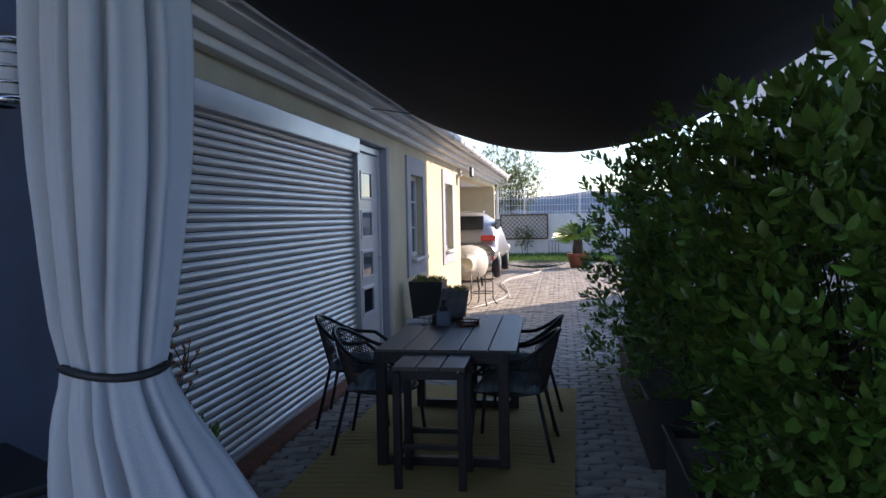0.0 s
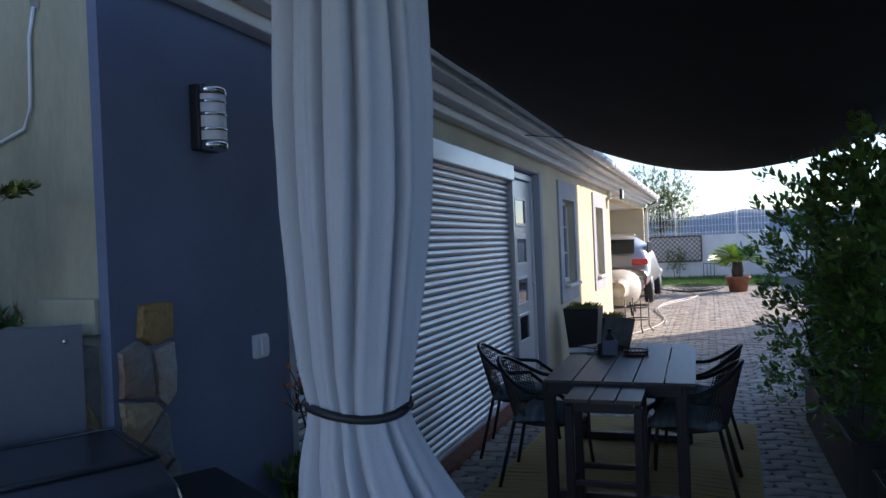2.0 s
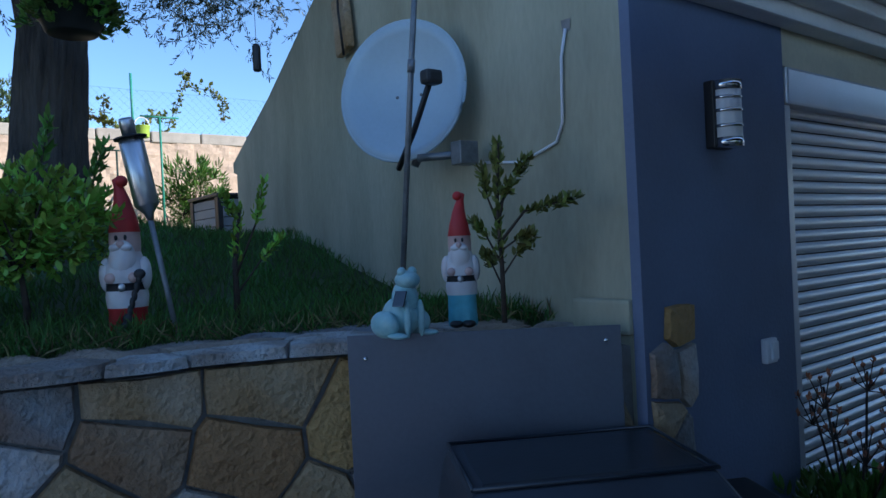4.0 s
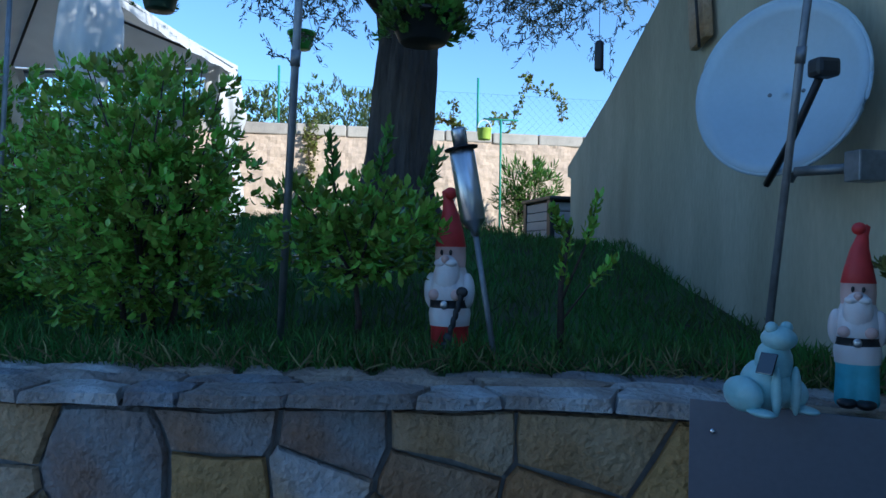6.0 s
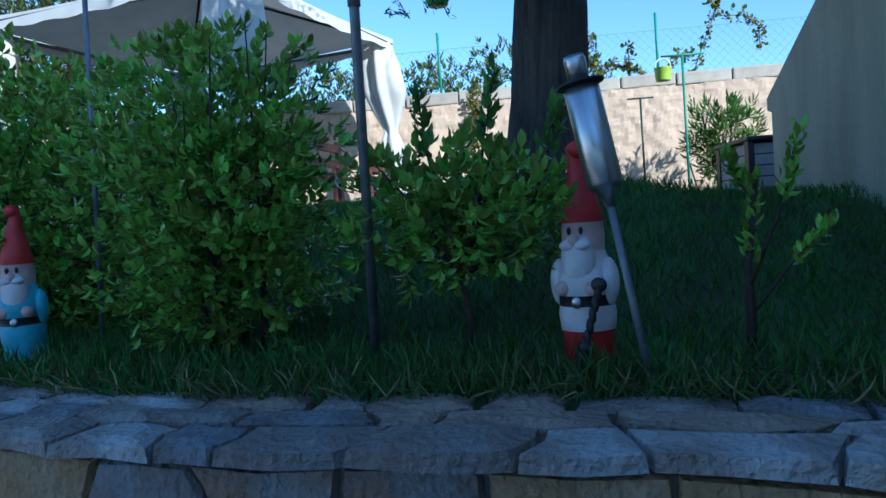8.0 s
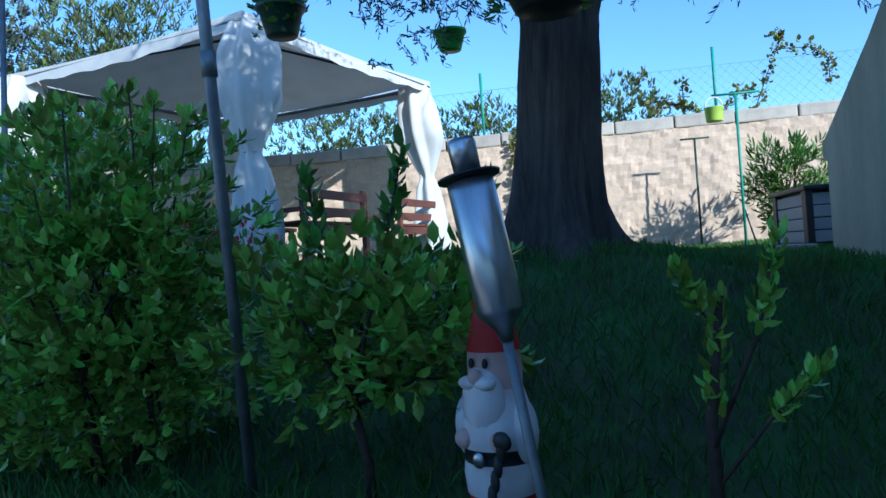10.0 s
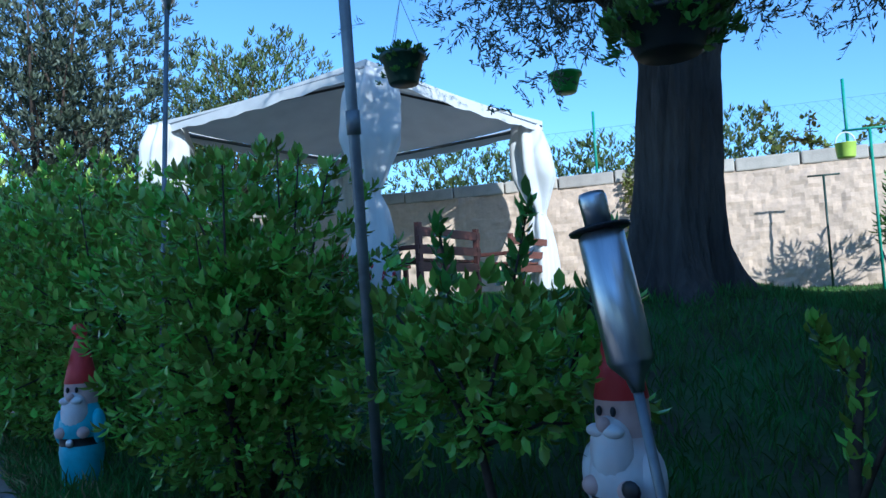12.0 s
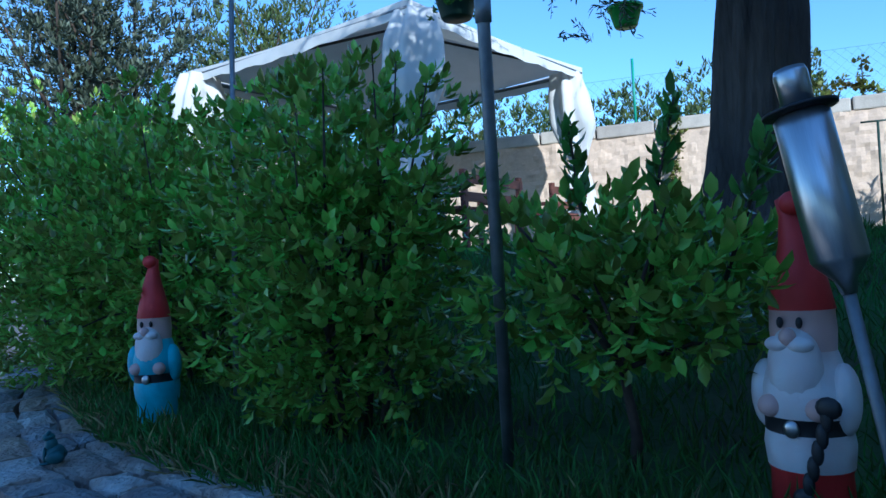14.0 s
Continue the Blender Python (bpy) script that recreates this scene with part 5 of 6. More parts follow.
# clipped shrubs along the wall
shrub("lawn_shrub", (-4.12, -.37, 1.36), (0, 0, .60), (.34, .36, .49), 1350, 7, .045, .56, LEAF, "dense bright green shrub above the garden wall", 51, "lawn shrubs", stems=4, inner=.35, rough=.5)
shrub("lawn_shrub", (-4.95, -1.55, 1.38), (0, 0, .64), (.62, .74, .62), 2500, 7, .047, .56, LEAF, "wide bright green shrub at the lawn's edge", 52, "lawn shrubs", stems=5, inner=.3, rough=.35)
shrub("lawn_shrub", (-5.25, -2.65, 1.40), (0, 0, .70), (.62, .80, .72), 2400, 7, .05, .56, LEAF, "wide green shrub further along the garden wall", 54, "lawn shrubs", stems=5, inner=.3, rough=.35)
shrub("lawn_shrub", (-3.95, .44, 1.38), (0, 0, .46), (.26, .31, .20), 420, 7, .048, .56, LEAF, "low open shrub with upright shoots", 53, "lawn shrubs", stems=1, inner=.25, rough=.6, stem_r=.014)


def shoots(name, loc, items, size, aspect, material, label, seed, stem=.006):
    """An open sapling: stems with leaves set along them."""
    rng = np.random.default_rng(seed)
    t = thing(name, loc, label, "sapling")
    P, D, tb = [], [], []
    for pts, r in items:
        pts = [Vector(p) for p in pts]
        tb.append((pts, [r * (1 - .6 * i / (len(pts) - 1)) for i in range(len(pts))]))
        for a, b in zip(pts[1:-1] or pts[:1], pts[2:] or pts[1:]):
            for s in np.linspace(.1, 1, 12):
                P.append(a.lerp(b, s)), D.append((b - a).normalized() + Vector(rng.normal(0, .5, 3)))
    for one in tb:
        tubes("stem", [one], TWIG, t, seg=6)
    leaf_mesh("leaves", *rosettes(np.array([v[:] for v in P]), np.array([v[:] for v in D]), rng, 4, size, aspect, 1.0), material, t)
shoots("sapling", (-3.95, .50, 1.8), [([(0, 0, 0), (.02, .03, .25), (.0, .08, .46)], .006), ([(.02, -.1, 0), (.03, -.14, .22), (.02, -.16, .42)], .006), ([(0, .15, 0), (.02, .22, .2), (.0, .27, .36)], .006)], .058, .45, LEAFD, "upright leafy shoots of the low shrub", 61)
shoots("sapling", (-3.69, 1.21, 1.39), [([(0, 0, 0), (-.01, .0, .25), (.0, .03, .49)], .017), ([(0, 0, .2), (.02, .09, .42), (.03, .13, .60)], .006), ([(0, 0, .12), (.03, .10, .26), (.04, .2, .36)], .005), ([(0, .0, .45), (.02, -.05, .55)], .004)], .042, .5, LEAF, "pruned sapling with a few young leaves", 62)
shoots("sapling", (-2.58, 1.72, 1.40), [([(0, 0, 0), (0, .0, .2), (-.01, .0, .4), (.0, .01, .62)], .010), ([(0, 0, .28), (.06, .06, .38), (.14, .12, .40), (.2, .17, .42)], .006), ([(0, 0, .2), (-.05, -.02, .3), (-.1, -.04, .36)], .005), ([(0, 0, .4), (.06, .03, .5), (.10, .05, .56)], .005), ([(0, 0, .32), (-.06, 0, .44), (-.07, -.01, .55)], .005), ([(0, 0, .12), (-.05, 0, .2), (-.09, .0, .24)], .004), ([(0, 0, .45), (-.04, .03, .55), (-.06, .05, .62)], .004), ([(0, 0, .36), (.05, -.02, .44), (.09, -.03, .47)], .004), ([(0, 0, .25), (.07, .02, .29), (.12, .04, .30)], .004), ([(0, 0, .16), (.03, .05, .24), (.05, .09, .27)], .004)], .038, .5, VINE, "thin young sapling before the gable wall", 63)

# olive tree
ol = thing("olive_tree", (-6.35, .86, 1.93), "old olive tree with a thick furrowed trunk", "tree")
ol.scale = (.88, .88, .92)
V, F = [], []
SEG = 120
zs = np.linspace(-.1, 1.95, 70)
for z in zs:
    r = .218 + .19 * math.exp(-max(z, 0) / .2) + .035 * (1 - z / 2) + (.10 * max(0, z - 1.45) / .5)
    for k in range(SEG):
        t = 2 * math.pi * k / SEG
        fur = .09 * math.sin(5 * t + 2 * math.sin(z * 1.3)) * (1 + 2.0 * math.exp(-max(z, 0) / .2)) + .05 * math.sin(11 * t + z * 1.2) + .03 * math.sin(19 * t - z * 2) + .09 * noise.noise(Vector((math.cos(t) * 1.6, math.sin(t) * 1.6, z * 1.2)))
        fur -= .13 * (.5 - abs(noise.noise(Vector((math.cos(t) * 5.5, math.sin(t) * 5.5, z * 1.3))))) ** 2 * 4 * .6 + .05 * abs(noise.noise(Vector((math.cos(t) * 13, math.sin(t) * 13, z * 4))))
        rr = r * (1.06 + fur)
        V.append((rr * math.cos(t), .03 + .09 * z + rr * math.sin(t), z))
F = [(j * SEG + k, j * SEG + (k + 1) % SEG, (j + 1) * SEG + (k + 1) % SEG, (j + 1) * SEG + k) for j in range(len(zs) - 1) for k in range(SEG)]
raw("trunk", V, F + [tuple((len(zs) - 1) * SEG + k for k in range(SEG))], BARKM, ol, smooth=True)
limbs = [([(.0, .05, 1.75), (.25, -.35, 2.05), (.7, -.75, 2.12), (1.15, -1.15, 2.2), (1.42, -1.28, 2.05)], [.15, .12, .08, .05, .03]), ([(0, .2, 1.8), (-.1, .3, 2.4), (.2, .6, 3.0)], [.2, .16, .08]), ([(0, .3, 1.8), (.2, .9, 2.2), (.5, 1.6, 2.5)], [.17, .12, .05]), ([(0, .1, 1.8), (-.5, -.3, 2.4), (-.8, -.9, 2.9)], [.17, .12, .05]), ([(.4, -.5, 2.08), (.45, -.7, 2.5), (.3, -1.2, 2.9)], [.07, .05, .03]), ([(.0, .1, 1.8), (.9, .2, 2.35), (1.5, .4, 2.6)], [.12, .08, .04]), ([(.1, -.2, 1.95), (.2, -.45, 1.9), (.42, -.5, 1.82)], [.05, .03, .015])]
for pts, r in limbs:
    tubes("limb", [(pts, r)], BARKM, ol, seg=10)
rng = np.random.default_rng(77)
P, D, tw = [], [], []
def spray(c, n, spread, down):
    for i in range(int(n * 2.2)):
        a = Vector(c) + Vector(rng.normal(0, 1, 3)) * Vector(spread)
        d = Vector((rng.normal(0, .7), rng.normal(0, .7), -down + rng.normal(0, .4))).normalized()
        b = a + d * rng.uniform(.12, .36)
        tw.append(([a, (a + b) / 2 + Vector((0, 0, .02)), b], .0014))
        for s in np.linspace(0, 1, 10):
            P.append(a.lerp(b, s)), D.append(d + Vector(rng.normal(0, .55, 3)))
# the dense high sprays are added out of view to shade trunk and gazebo
for c, n, sp_, dn in (((.3, -.65, 1.85), 45, (.25, .28, .16), .5), ((.1, 1.15, 1.95), 70, (.3, .42, .18), .4), ((.2, .75, 2.2), 60, (.4, .4, .2), .2), ((-.3, -.8, 2.7), 60, (.6, .5, .35), .2), ((.3, 1.5, 2.55), 60, (.5, .5, .3), .2), ((.3, .3, 3.1), 240, (.95, 1.0, .45), 0), ((.6, -.6, 2.95), 260, (.75, .65, .45), .1), ((.3, -.9, 2.55), 110, (.5, .4, .2), .1), ((1.4, .3, 3.6), 240, (.7, .7, .5), .1), ((.9, -.2, 3.3), 200, (.6, .6, .4), .1), ((1.2, .2, 2.75), 60, (.5, .6, .25), .1), ((.6, -.9, 2.55), 40, (.4, .4, .25), .2), ((.2, -.35, 2.2), 25, (.3, .3, .15), .3), ((.9, 1.3, 2.9), 90, (.7, .6, .5), .1), ((.5, .5, 2.5), 60, (.6, .6, .3), .1), ((.1, 1.3, 2.2), 60, (.35, .5, .2), .4)):
    spray(c, n, sp_, dn)
B = np.array([v[:] for v in P]); A = np.array([v[:] for v in D]); A /= np.linalg.norm(A, axis=1)[:, None]
B, A = np.concatenate([B, B + .012]), np.concatenate([A, A + rng.normal(0, .6, A.shape)])
A /= np.linalg.norm(A, axis=1)[:, None]
a, b = frames(A, rng)
leaf_mesh("crown", B, A, a, rng.uniform(.035, .065, len(B)), rng.uniform(.010, .016, len(B)), OLIVE, ol, fold=.05)
tubes("twigwork", tw, TWIG, ol, seg=4)["kind"] = "stuff"

# hanging pots in the olive tree
def hanging(loc, r, h, pm_, up, label, leafy, lm, seed, size=.04):
    t = thing("hanging_pot", loc, label, "hanging pot", "pots hung in the olive tree")
    lathe("pot", [(r * .62, 0), (r * .68, .01), (r * .95, h * .85), (r * 1.05, h * .86), (r * 1.06, h), (r * .9, h), (r * .85, h * .8)], pm_, t, seg=28)
    hook = Vector((0, 0, up))
    tubes("hanger", [([Vector((r * math.cos(a), r * math.sin(a), h)), hook], .002) for a in (0, 2.1, 4.2)], GALV, t, seg=4)
    rng = np.random.default_rng(seed)
    if leafy:
        q = rng.normal(size=(leafy, 3)); q /= np.linalg.norm(q, axis=1)[:, None]
        q[:, 2] = np.abs(q[:, 2]) * .5
        p = q * [r * 1.25, r * 1.25, r * .9] * rng.uniform(.5, 1, leafy)[:, None] + [0, 0, h * .95]
        dr = rng.uniform(0, 1, leafy) < .3
        p[dr, 2] -= rng.uniform(0, h * .8, dr.sum()); p[dr, :2] *= 1.15
        leaf_mesh("plant", *rosettes(p, q + [0, 0, .3], rng, 6, size, .55), lm, t)
hanging((-6.73, -.81, 3.52), .155, .21, DARKGRPL, .62, "dark green hanging pot with trailing plant", 150, LEAFD, 71)
hanging((-7.30, .23, 3.46), .117, .145, GREENPL, .45, "bright green plastic hanging pot", 0, LEAFD, 72)
hanging((-5.38, .95, 3.02), .215, .17, BLACKPL, .55, "large dark moss basket hung before the trunk", 420, LEAFD, 73, .06)
chm = thing("hanging_tube", (-4.6, 1.75, 2.72), "short dark tube hanging from the tree", "wind chime")
lathe("tube", [(.02, 0), (.024, .01), (.024, .14), (.015, .155)], BLACKPL, chm, seg=14)
tubes("string", [([(0, 0, .15), (.0, .0, 1.5)], .0015)], BLACKPL, chm, seg=4)

# ---- gazebo ----
GN, GR, GL = Vector((-7.9, -1.62, 0)), Vector((-11.0, -.62, 0)), Vector((-8.75, -4.68, 0))
GB4 = GR + GL - GN
gz = thing("gazebo", (GN + GB4) / 2 + Vector((0, 0, 1.98)), "white cloth garden gazebo with tied corner curtains", "gazebo")
go = (GN + GB4) / 2 + Vector((0, 0, 1.98))
cor = [c - go + Vector((0, 0, 4.19)) for c in (GN, GR, GB4, GL)]
apex = Vector((0, 0, 2.78))
for i in range(4):
    V, F = [], []
    a, b = cor[i], cor[(i + 1) % 4]
    base = 0
    for j in range(9):
        for k in range(13):
            s, u = k / 12, j / 8
            e = a.lerp(b, s)
            p = e.lerp(apex, u)
            p.z -= .05 * math.sin(math.pi * u) + .05 * math.sin(math.pi * s) * (1 - u)
            V.append(p)
    F += [(base + j * 13 + k, base + j * 13 + k + 1, base + (j + 1) * 13 + k + 1, base + (j + 1) * 13 + k) for j in range(8) for k in range(12)]
    rf = raw("roof_panel", V, F, GAZCLOTH, gz, smooth=True)
for i in range(4):
    V, F = [], []
    a, b = cor[i], cor[(i + 1) % 4]
    base = len(V)
    for k in range(25):
        s = k / 24
        e = a.lerp(b, s)
        e.z -= .05 * math.sin(math.pi * s)
        out = Vector((e.x, e.y, 0)).normalized() * .02
        V += [e + out, e + out + Vector((0, 0, -.13 + .012 * math.sin(s * 40)))]
    F += [(base + 2 * k, base + 2 * k + 2, base + 2 * k + 3, base + 2 * k + 1) for k in range(24)]
    vl = raw("valance", V, F, GAZCLOTH, gz, smooth=True)
for i in range(4):
    tubes("eave_beam", [([cor[i] + Vector((0, 0, -.07)), cor[(i + 1) % 4] + Vector((0, 0, -.07))], .02)], GALV, gz)
    tubes("rafter", [([cor[i] + Vector((0, 0, -.05)), apex + Vector((0, 0, -.1))], .016)], BLACKMET, gz)
    q = cor[i] * .97
    tubes("post", [([(q.x, q.y, -.1), (q.x, q.y, 2.14)], .03)], GALV, gz)
def gaz_curtain(c, seed, side):
    V, F = [], []
    sg = 60
    zs = np.linspace(2.14, .0, 50)
    tt = 1.02
    for z in zs:
        r = np.interp(z, [0.0, .4, tt - .15, tt, tt + .12, 1.5, 1.9, 2.14], [.24, .22, .14, .085, .14, .27, .28, .2])
        for k in range(sg):
            t = 2 * math.pi * k / sg
            pl = .16 * math.sin(6 * t + seed + 2 * noise.noise(Vector((math.cos(t), math.sin(t), z)))) + .2 * noise.noise(Vector((math.cos(t) * 2, math.sin(t) * 2, z * 2 + seed)))
            V.append((c.x + side.x * max(0, z - tt) * .10 + r * (1 + pl) * math.cos(t), c.y + side.y * max(0, z - tt) * .10 + r * (1 + pl) * math.sin(t) * .9, z))
    F = [(j * sg + k, j * sg + (k + 1) % sg, (j + 1) * sg + (k + 1) % sg, (j + 1) * sg + k) for j in range(len(zs) - 1) for k in range(sg)]
    cu = raw("curtain", V, F, GAZCLOTH, gz, "gathered white corner curtain", smooth=True)
    tubes("tie", [([(c.x + .078 * math.cos(t), c.y + .072 * math.sin(t), tt) for t in np.linspace(0, 2 * math.pi, 17)], .012)], GAZCLOTH, cu, seg=6)
for i in range(4):
    gaz_curtain(cor[i] * .96, i * 1.7, (cor[(i + 1) % 4] - cor[i]).normalized())

# red-brown slatted bench under the gazebo
bn = thing("garden_bench", (-8.65, -1.16, 1.97), "red-brown wooden bench with slatted back", "bench", rz=168)
for x in (-.55, .55):
    part("back_post", cubes(((x, .0, .36), (.06, .05, .76)), bevel=.006), REDWOOD, bn)
    part("front_leg", cubes(((x, .45, .2), (.06, .05, .42)), bevel=.006), REDWOOD, bn)
    part("arm", cubes(((x, .22, .52), (.06, .5, .04)), bevel=.006), REDWOOD, bn)
for z in (.50, .66, .34):
    part("back_slat", cubes(((0, -.01, z), (1.2, .025, .085)), bevel=.005), REDWOOD, bn)
for y in (.08, .19, .30, .41):
    part("seat_slat", cubes(((0, y, .41), (1.16, .09, .025)), bevel=.004), REDWOOD, bn)
b2 = copy_thing(bn, pose(-10.5, -.72, 1.97, 0, 0, 165))
b2["label"] = "second red-brown slatted bench beside the gazebo"
gt_ = thing("garden_table", (-9.3, -2.3, 1.97), "low dark table with red flowers under the gazebo", "table")
part("top", cubes(((0, 0, .42), (.7, .7, .04)), bevel=.01), REDWOOD, gt_)
for x in (-.3, .3):
    for y in (-.3, .3):
        part("leg", cubes(((x, y, .2), (.05, .05, .42)), bevel=.004), REDWOOD, gt_)
rf_ = thing("flower_pot", (-7.25, -1.75, 1.95), "potted red flowers beside the gazebo", "flowers")
lathe("pot", [(.1, 0), (.14, .2), (.15, .2), (.15, .24)], BLACKPL, rf_)
rng = np.random.default_rng(8)
q = np.stack([rng.normal(0, .14, 80), rng.normal(0, .2, 80), .33 + rng.uniform(-.08, .12, 80)], 1)
leaf_mesh("petals", *rosettes(q, q * 0 + [0, 0, 1], rng, 6, .035, .7), FLOWER, rf_)["kind"] = "stuff"
leaf_mesh("leaves", *rosettes(q - [0, 0, .08], q * 0 + [0, 0, 1], rng, 4, .06, .5), LEAFD, rf_)

# resin storage box and the paving slab before it
bx = thing("storage_box", (-8.6, 2.97, 1.88), "grey plank-look resin garden storage box", "storage box", rz=0)
bx.scale = (2.1, 1.1, 1.03)
for i in range(4):
    part("plank", cubes(((0, -.14, .06 + i * .095), (.36, .025, .088)), bevel=.005), BOXGREY, bx)
    part("plank", cubes(((.19, .12, .06 + i * .095), (.025, .48, .088)), bevel=.005), BOXGREY, bx)
    part("plank", cubes(((-.19, .12, .06 + i * .095), (.025, .48, .088)), bevel=.005), BOXGREY, bx)
for x in (-.19, .19):
    part("corner_post", cubes(((x, -.14, .21), (.05, .05, .42)), bevel=.006), BLACKPL, bx)
part("lid", cubes(((0, .12, .43), (.46, .6, .04)), bevel=.012), BLACKPL, bx)
part("core", cubes(((0, .12, .21), (.34, .46, .40))), BLACKPL, bx)
sl = thing("stepping_slab", (-8.05, 2.62, 1.87), "pale concrete slab in the grass", "slab")
part("slab", cubes(((0, 0, 0), (.5, .25, .05)), bevel=.012), FARCAP, sl)

# green posts before the far wall
def t_post(loc, h, w, label, m=TEALMET, rz=90):
    t = thing("garden_post", loc, label, "post", "green garden posts", rz)
    tubes("upright", [([(0, 0, -.05), (0.0, 0, h)], .014)], m, t)
    tubes("crossbar", [([(-w / 2, 0, h), (w / 2, 0, h)], .012)], m, t)
    return t
zt = lambda x, y: lawn_z(x, y)
t_post((-9.8, 2.72, zt(-9.8, 2.72)), 3.42 - zt(-9.8, 2.72), .46, "tall green painted post with a crossbar")
tubes("brace", [([(0, 0, .45), (.12, 0, -.02)], .009)], BLACKMET, bpy.data.objects["garden_post"])
t_post((-11.4, 2.58, zt(-11.4, 2.58)), 3.22 - zt(-11.4, 2.58), .34, "shorter dark green post with a crossbar", DARKGRPL)
lt = thing("hanging_basket", (-9.80, 2.505, 3.155), "lime green plastic basket hung on the post", "basket")
lt.scale = (1.25, 1.25, 1.25)
lathe("basket", [(.06, 0), (.065, .01), (.075, .11), (.08, .115), (.07, .115), (.06, .02)], LIMEPL, lt)
tubes("handle", [([(.0, .07 * math.cos(t), .11 + .09 * math.sin(t)) for t in np.linspace(0, math.pi, 11)], .006)], PVC, lt, seg=6)

# bushes by the far wall, vine, fence and trees beyond
shrub("wall_shrub", (-10.9, 3.45, zt(-10.9, 3.45)), (0, 0, .68), (.38, .42, .5), 190, 8, .13, .22, LEAFD, "long-leaved oleander bush by the far wall", 81, stems=4, inner=.3)
def vine(loc, lines, label, seed, n=16, size=.07):
    rng = np.random.default_rng(seed)
    t = thing("climbing_vine", loc, label, "vine", "vines on the far wall")
    P = []
    for pts in lines:
        pts = [Vector(p) for p in pts]
        for a, b in zip(pts, pts[1:]):
            for s in np.linspace(0, 1, n):
                P.append(a.lerp(b, s) + Vector(rng.normal(0, .035, 3)))
    for pts in lines:
        tubes("stem", [(pts, .006)], TWIG, t, seg=5)
    p = np.array([v[:] for v in P])
    d = rng.normal(size=p.shape) + [1.0, 0, .2]
    leaf_mesh("leaves", *rosettes(p, d, rng, 3, size, .8, 1.1), VINE, t)
vine((-11.85, .35, 2.3), [[(0, 0, 0), (.05, .05, .5), (0, -.02, 1.1), (-.1, .05, 1.35)], [(0, -.05, .3), (.03, .1, .9), (-.2, .1, 1.5)]], "yellow-green vine climbing the far wall", 91, 26)
vine((-12.1, 2.1, 3.6), [[(0, 0, 0), (0, .25, .25), (0, .55, .15), (0, .7, .05)], [(0, .1, .1), (0, -.1, .4), (0, .0, .65)], [(0, .5, .1), (0, .5, .5)]], "vine spilling over the wall's top", 92, 20)
vine((-12.2, 3.5, 3.6), [[(0, 0, 0), (0, .2, .5), (0, .4, .95), (0, .3, 1.0)], [(0, .35, .8), (0, .75, .78), (0, .95, .6), (0, .95, .3)], [(0, -.4, 0), (0, -.2, .3), (0, 0, .3)]], "vine arching along the wire fence", 93, 16)
ff = thing("chain_fence", (-12.3, 0, 3.6), "thin wire mesh fence above the far wall", "fence")
for y in (-3.6, -.1, 3.05, 6.2):
    tubes("post", [([(0, y, -.1), (0, y, .95)], .02)], TEALMET, ff)
items = []
for k in range(70):
    y = -3 + k * .13
    items += [([(0, y, 0), (0, y + .7, .7)], .0012), ([(0, y + .7, 0), (0, y, .7)], .0012)]
tubes("wire_mesh", items + [([(0, -4, z), (0, 6.5, z)], .002) for z in (.02, .7)], MESHM, ff, seg=3)["kind"] = "stuff"
for x, y, z, rx, ry, rz_, n, sd, lm in ((-14.6, -.5, 2.6, .9, 1.5, 1.25, 1100, 101, FARLEAF), (-15.5, 1.7, 2.6, 1.0, 1.25, 1.5, 1100, 102, FARLEAF), (-15.0, -3.2, 2.6, 1.1, 1.8, 1.5, 1200, 103, FARLEAF), (-17, 4.6, 2.4, 1.1, 1.1, 1.1, 700, 104, FARLEAF)):
    shrub("far_bush", (x, y, z), (0, 0, rz_ * .75), (rx, ry, rz_ * .8), n, 6, .11, .4, lm, "sunlit wild bush beyond the far wall", sd, "bushes beyond the wall", stems=3, inner=.3, rough=.5)
shrub("far_tree", (-13.4, -6.6, 2.0), (0, 0, 3.1), (1.5, 1.5, 1.7), 2600, 7, .12, .3, FARLEAF, "sunlit feathery tree behind the gazebo", 111, stems=3, category="tree", inner=.3, rough=.5, stem_r=.05)
shrub("far_tree", (-11.8, -8.1, 1.9), (0, 0, 1.4), (1.5, 1.9, 1.5), 2200, 7, .11, .35, FARLEAF, "yellow-green bush behind the gazebo", 112, stems=3, category="tree", inner=.3, rough=.5, stem_r=.04)
shrub("far_tree", (-9.6, -6.9, 1.9), (0, 0, 3.1), (1.35, 1.5, 1.9), 2500, 8, .10, .35, OLIVE, "dark tree with drooping branches by the lawn", 113, stems=3, category="tree", inner=.2, rough=.7, stem_r=.06)
shrub("far_tree", (-12.6, -4.6, 2.0), (0, 0, .85), (1.1, 1.2, 1.0), 500, 7, .10, .35, LEAFD, "dark bush behind the gazebo", 114, stems=3, category="shrub", inner=.3, rough=.5)
shrub("far_tree", (-7.6, -5.0, 1.8), (0, 0, .85), (1.0, 1.4, .9), 700, 7, .075, .45, LEAF, "green shrub at the lawn's far side", 115, stems=4, category="shrub", inner=.3, rough=.4)

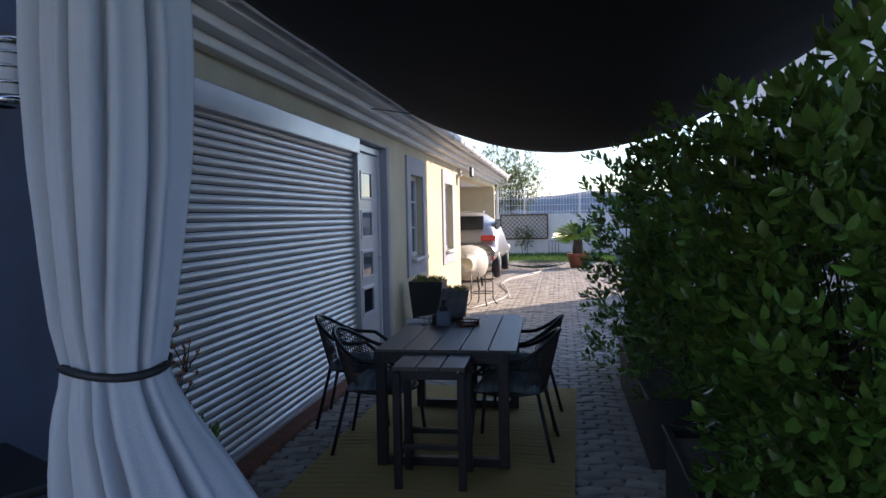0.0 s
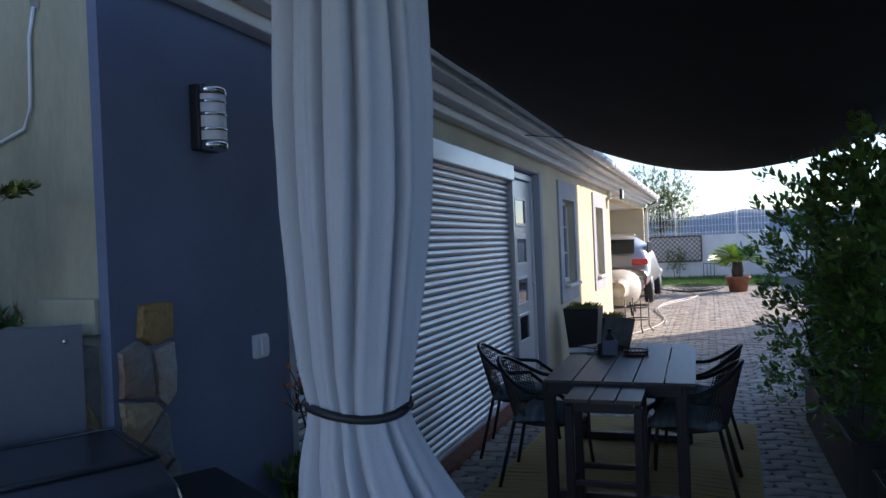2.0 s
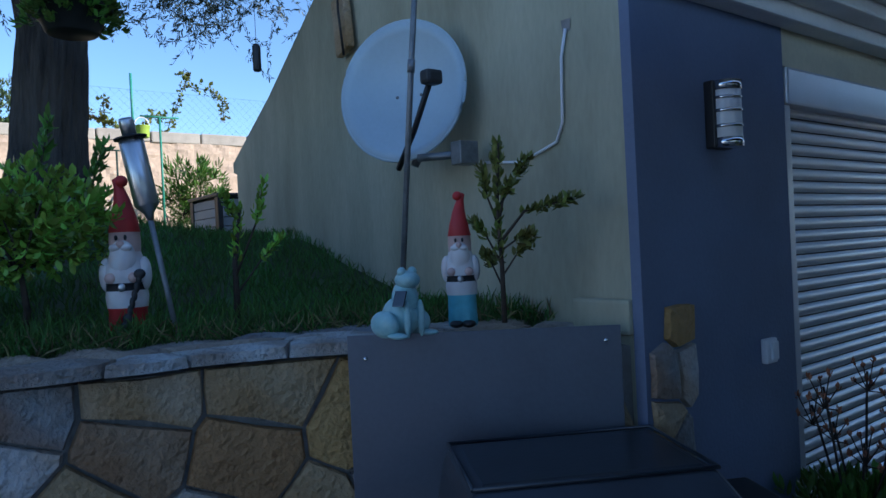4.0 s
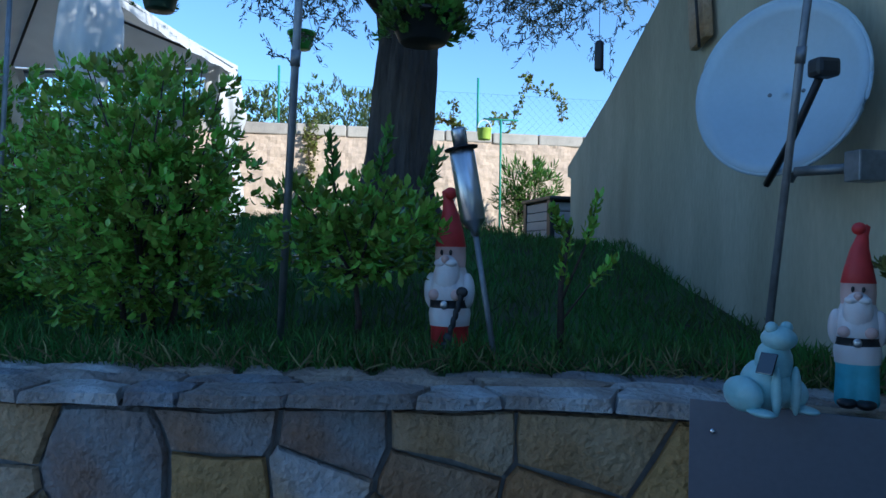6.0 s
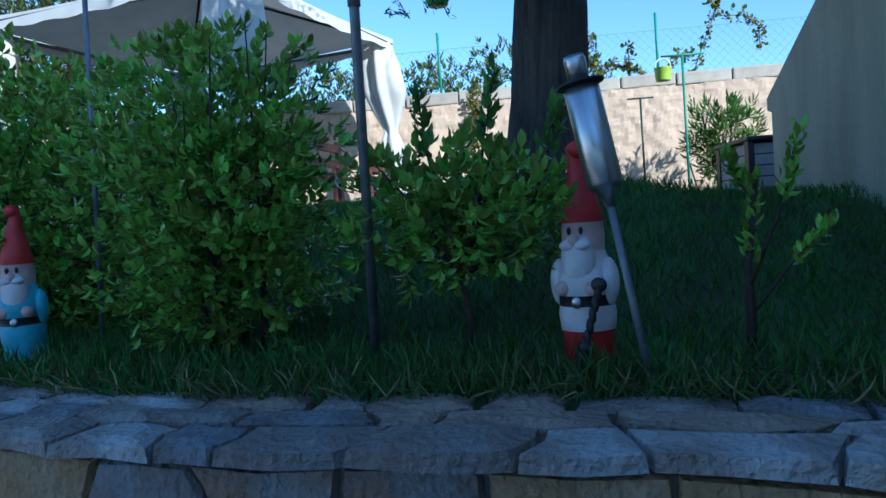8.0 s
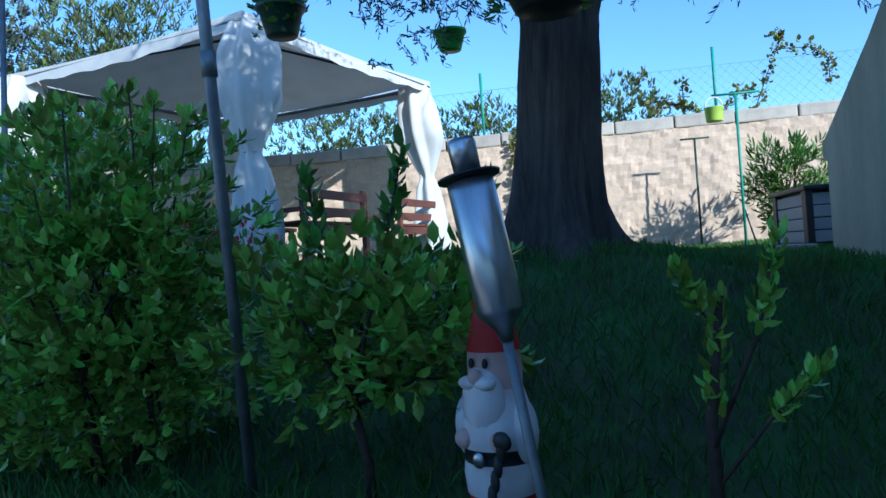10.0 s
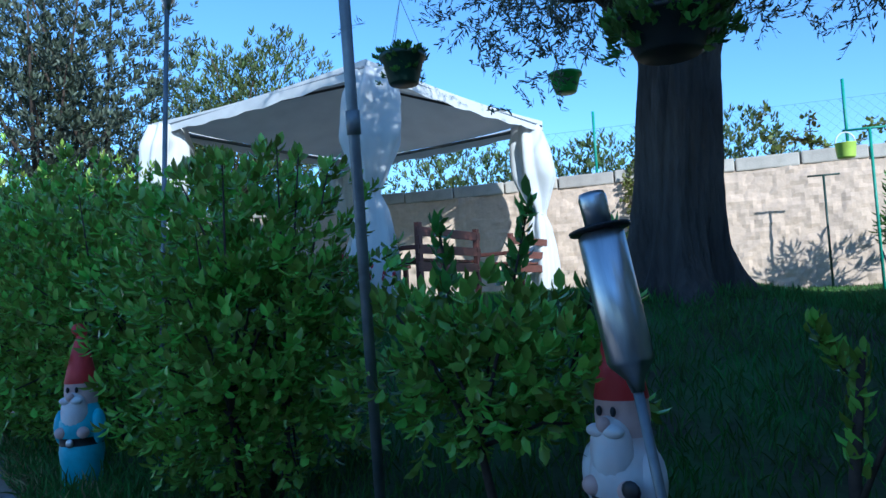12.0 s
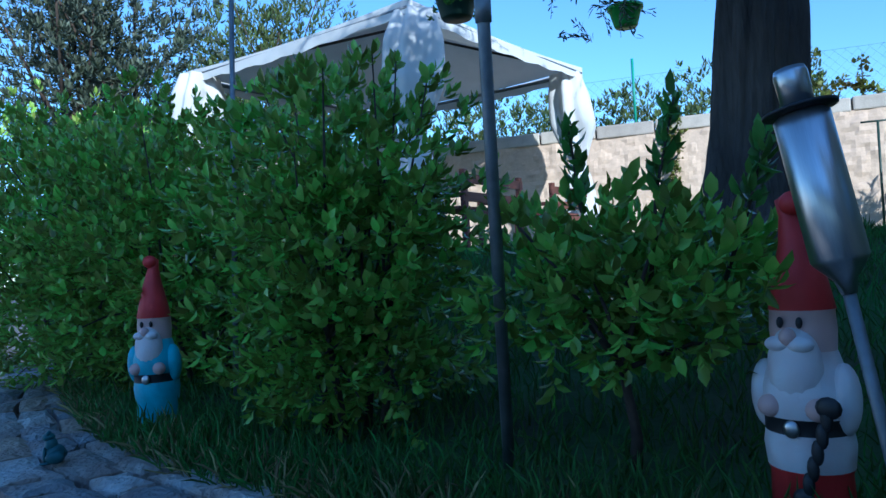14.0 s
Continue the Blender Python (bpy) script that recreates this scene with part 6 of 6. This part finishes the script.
# ---- grass ----
rng = np.random.default_rng(5)
n = 120000
x, y = rng.uniform(-11.9, -2.4, n), rng.uniform(-4.5, 4.6, n)
ok = [behind(a, b) and wall_distance(a, b) > .40 and (b < 2.05 + (a + 2.26) * -.128 - .02 or a < -7.5) for a, b in zip(x, y)]
x, y = x[ok], y[ok]
q = np.stack([x, y, [lawn_z(a, b) for a, b in zip(x, y)]], 1)
dist = np.hypot(q[:, 0] + 1.9, q[:, 1] - .5)
near = dist < 4.6
blades("grass", q[near], .085, .0055, GRASS, "long shaded lawn grass behind the stone wall", 6)
blades("grass", q[~near], .075, .010, GRASS, "lawn grass further up the garden", 7)
us = rng.uniform(.2, 6.2, 9000)
pts = [wall_point(u, rng.uniform(.34, .72), CAP_Z - .02) for u in us]
blades("grass", np.array([p[:] for p in pts]), .095, .005, GRASS, "uncut grass tufts along the wall caps", 8, .5)
us = rng.uniform(.2, 6.2, 1500)
pts = [wall_point(u, rng.uniform(.33, .55), CAP_Z - .01) for u in us]
blades("grass", np.array([p[:] for p in pts]), .10, .006, DRYGRASS, "dry straw blades along the wall caps", 9, .9)

# ---- paving of small stone blocks, slightly wavy rows ----
pav = tagged(new("pavement"), "worn interlocking stone block paving", "pavement", kind="structure")
bm = bmesh.new()
box(bm, (0, 0, 0), (.185, .118, .03), bevel=.008)
pme = bpy.data.meshes.new("paver"); bm.to_mesh(pme); bm.free()
co = np.array([v.co[:] for v in pme.vertices]); fc = [tuple(p.vertices) for p in pme.polygons]
rng = np.random.default_rng(12)
V, F, cnt = [], [], 0
for j in range(234):
    for i in range(42):
        xx, yy = -4.88 + i * .195 + (.0975 if j % 2 else 0), -5.1 + j * .122
        if xx > 3.2 or (yy > 2 and xx < -2.17) or (yy <= 2.1 and (behind(xx, yy) or wall_distance(xx, yy) < .08)):
            continue
        ang = 18 * (1 if (i + j) % 2 else -1) + rng.normal(0, 3)
        zz = -.013 + rng.normal(0, .0022)
        if 4.0 < yy < 7.6 and -.25 < xx < .75 and cnt < 260:
            o = link_mesh("paver", pme, PAVER1, pav)
            o.matrix_basis = pose(xx, yy, zz, rng.normal(0, .8), rng.normal(0, .8), ang)
            cnt += 1
        else:
            c, s = math.cos(radians(ang)), math.sin(radians(ang))
            v = co @ np.array([[c, s, 0], [-s, c, 0], [0, 0, 1]]) + [xx, yy, zz]
            F += [tuple(k + len(V) for k in f) for f in fc]
            V += v.tolist()
o = raw("paver_field", V, F, PAVER, pav)
o["kind"] = "stuff"
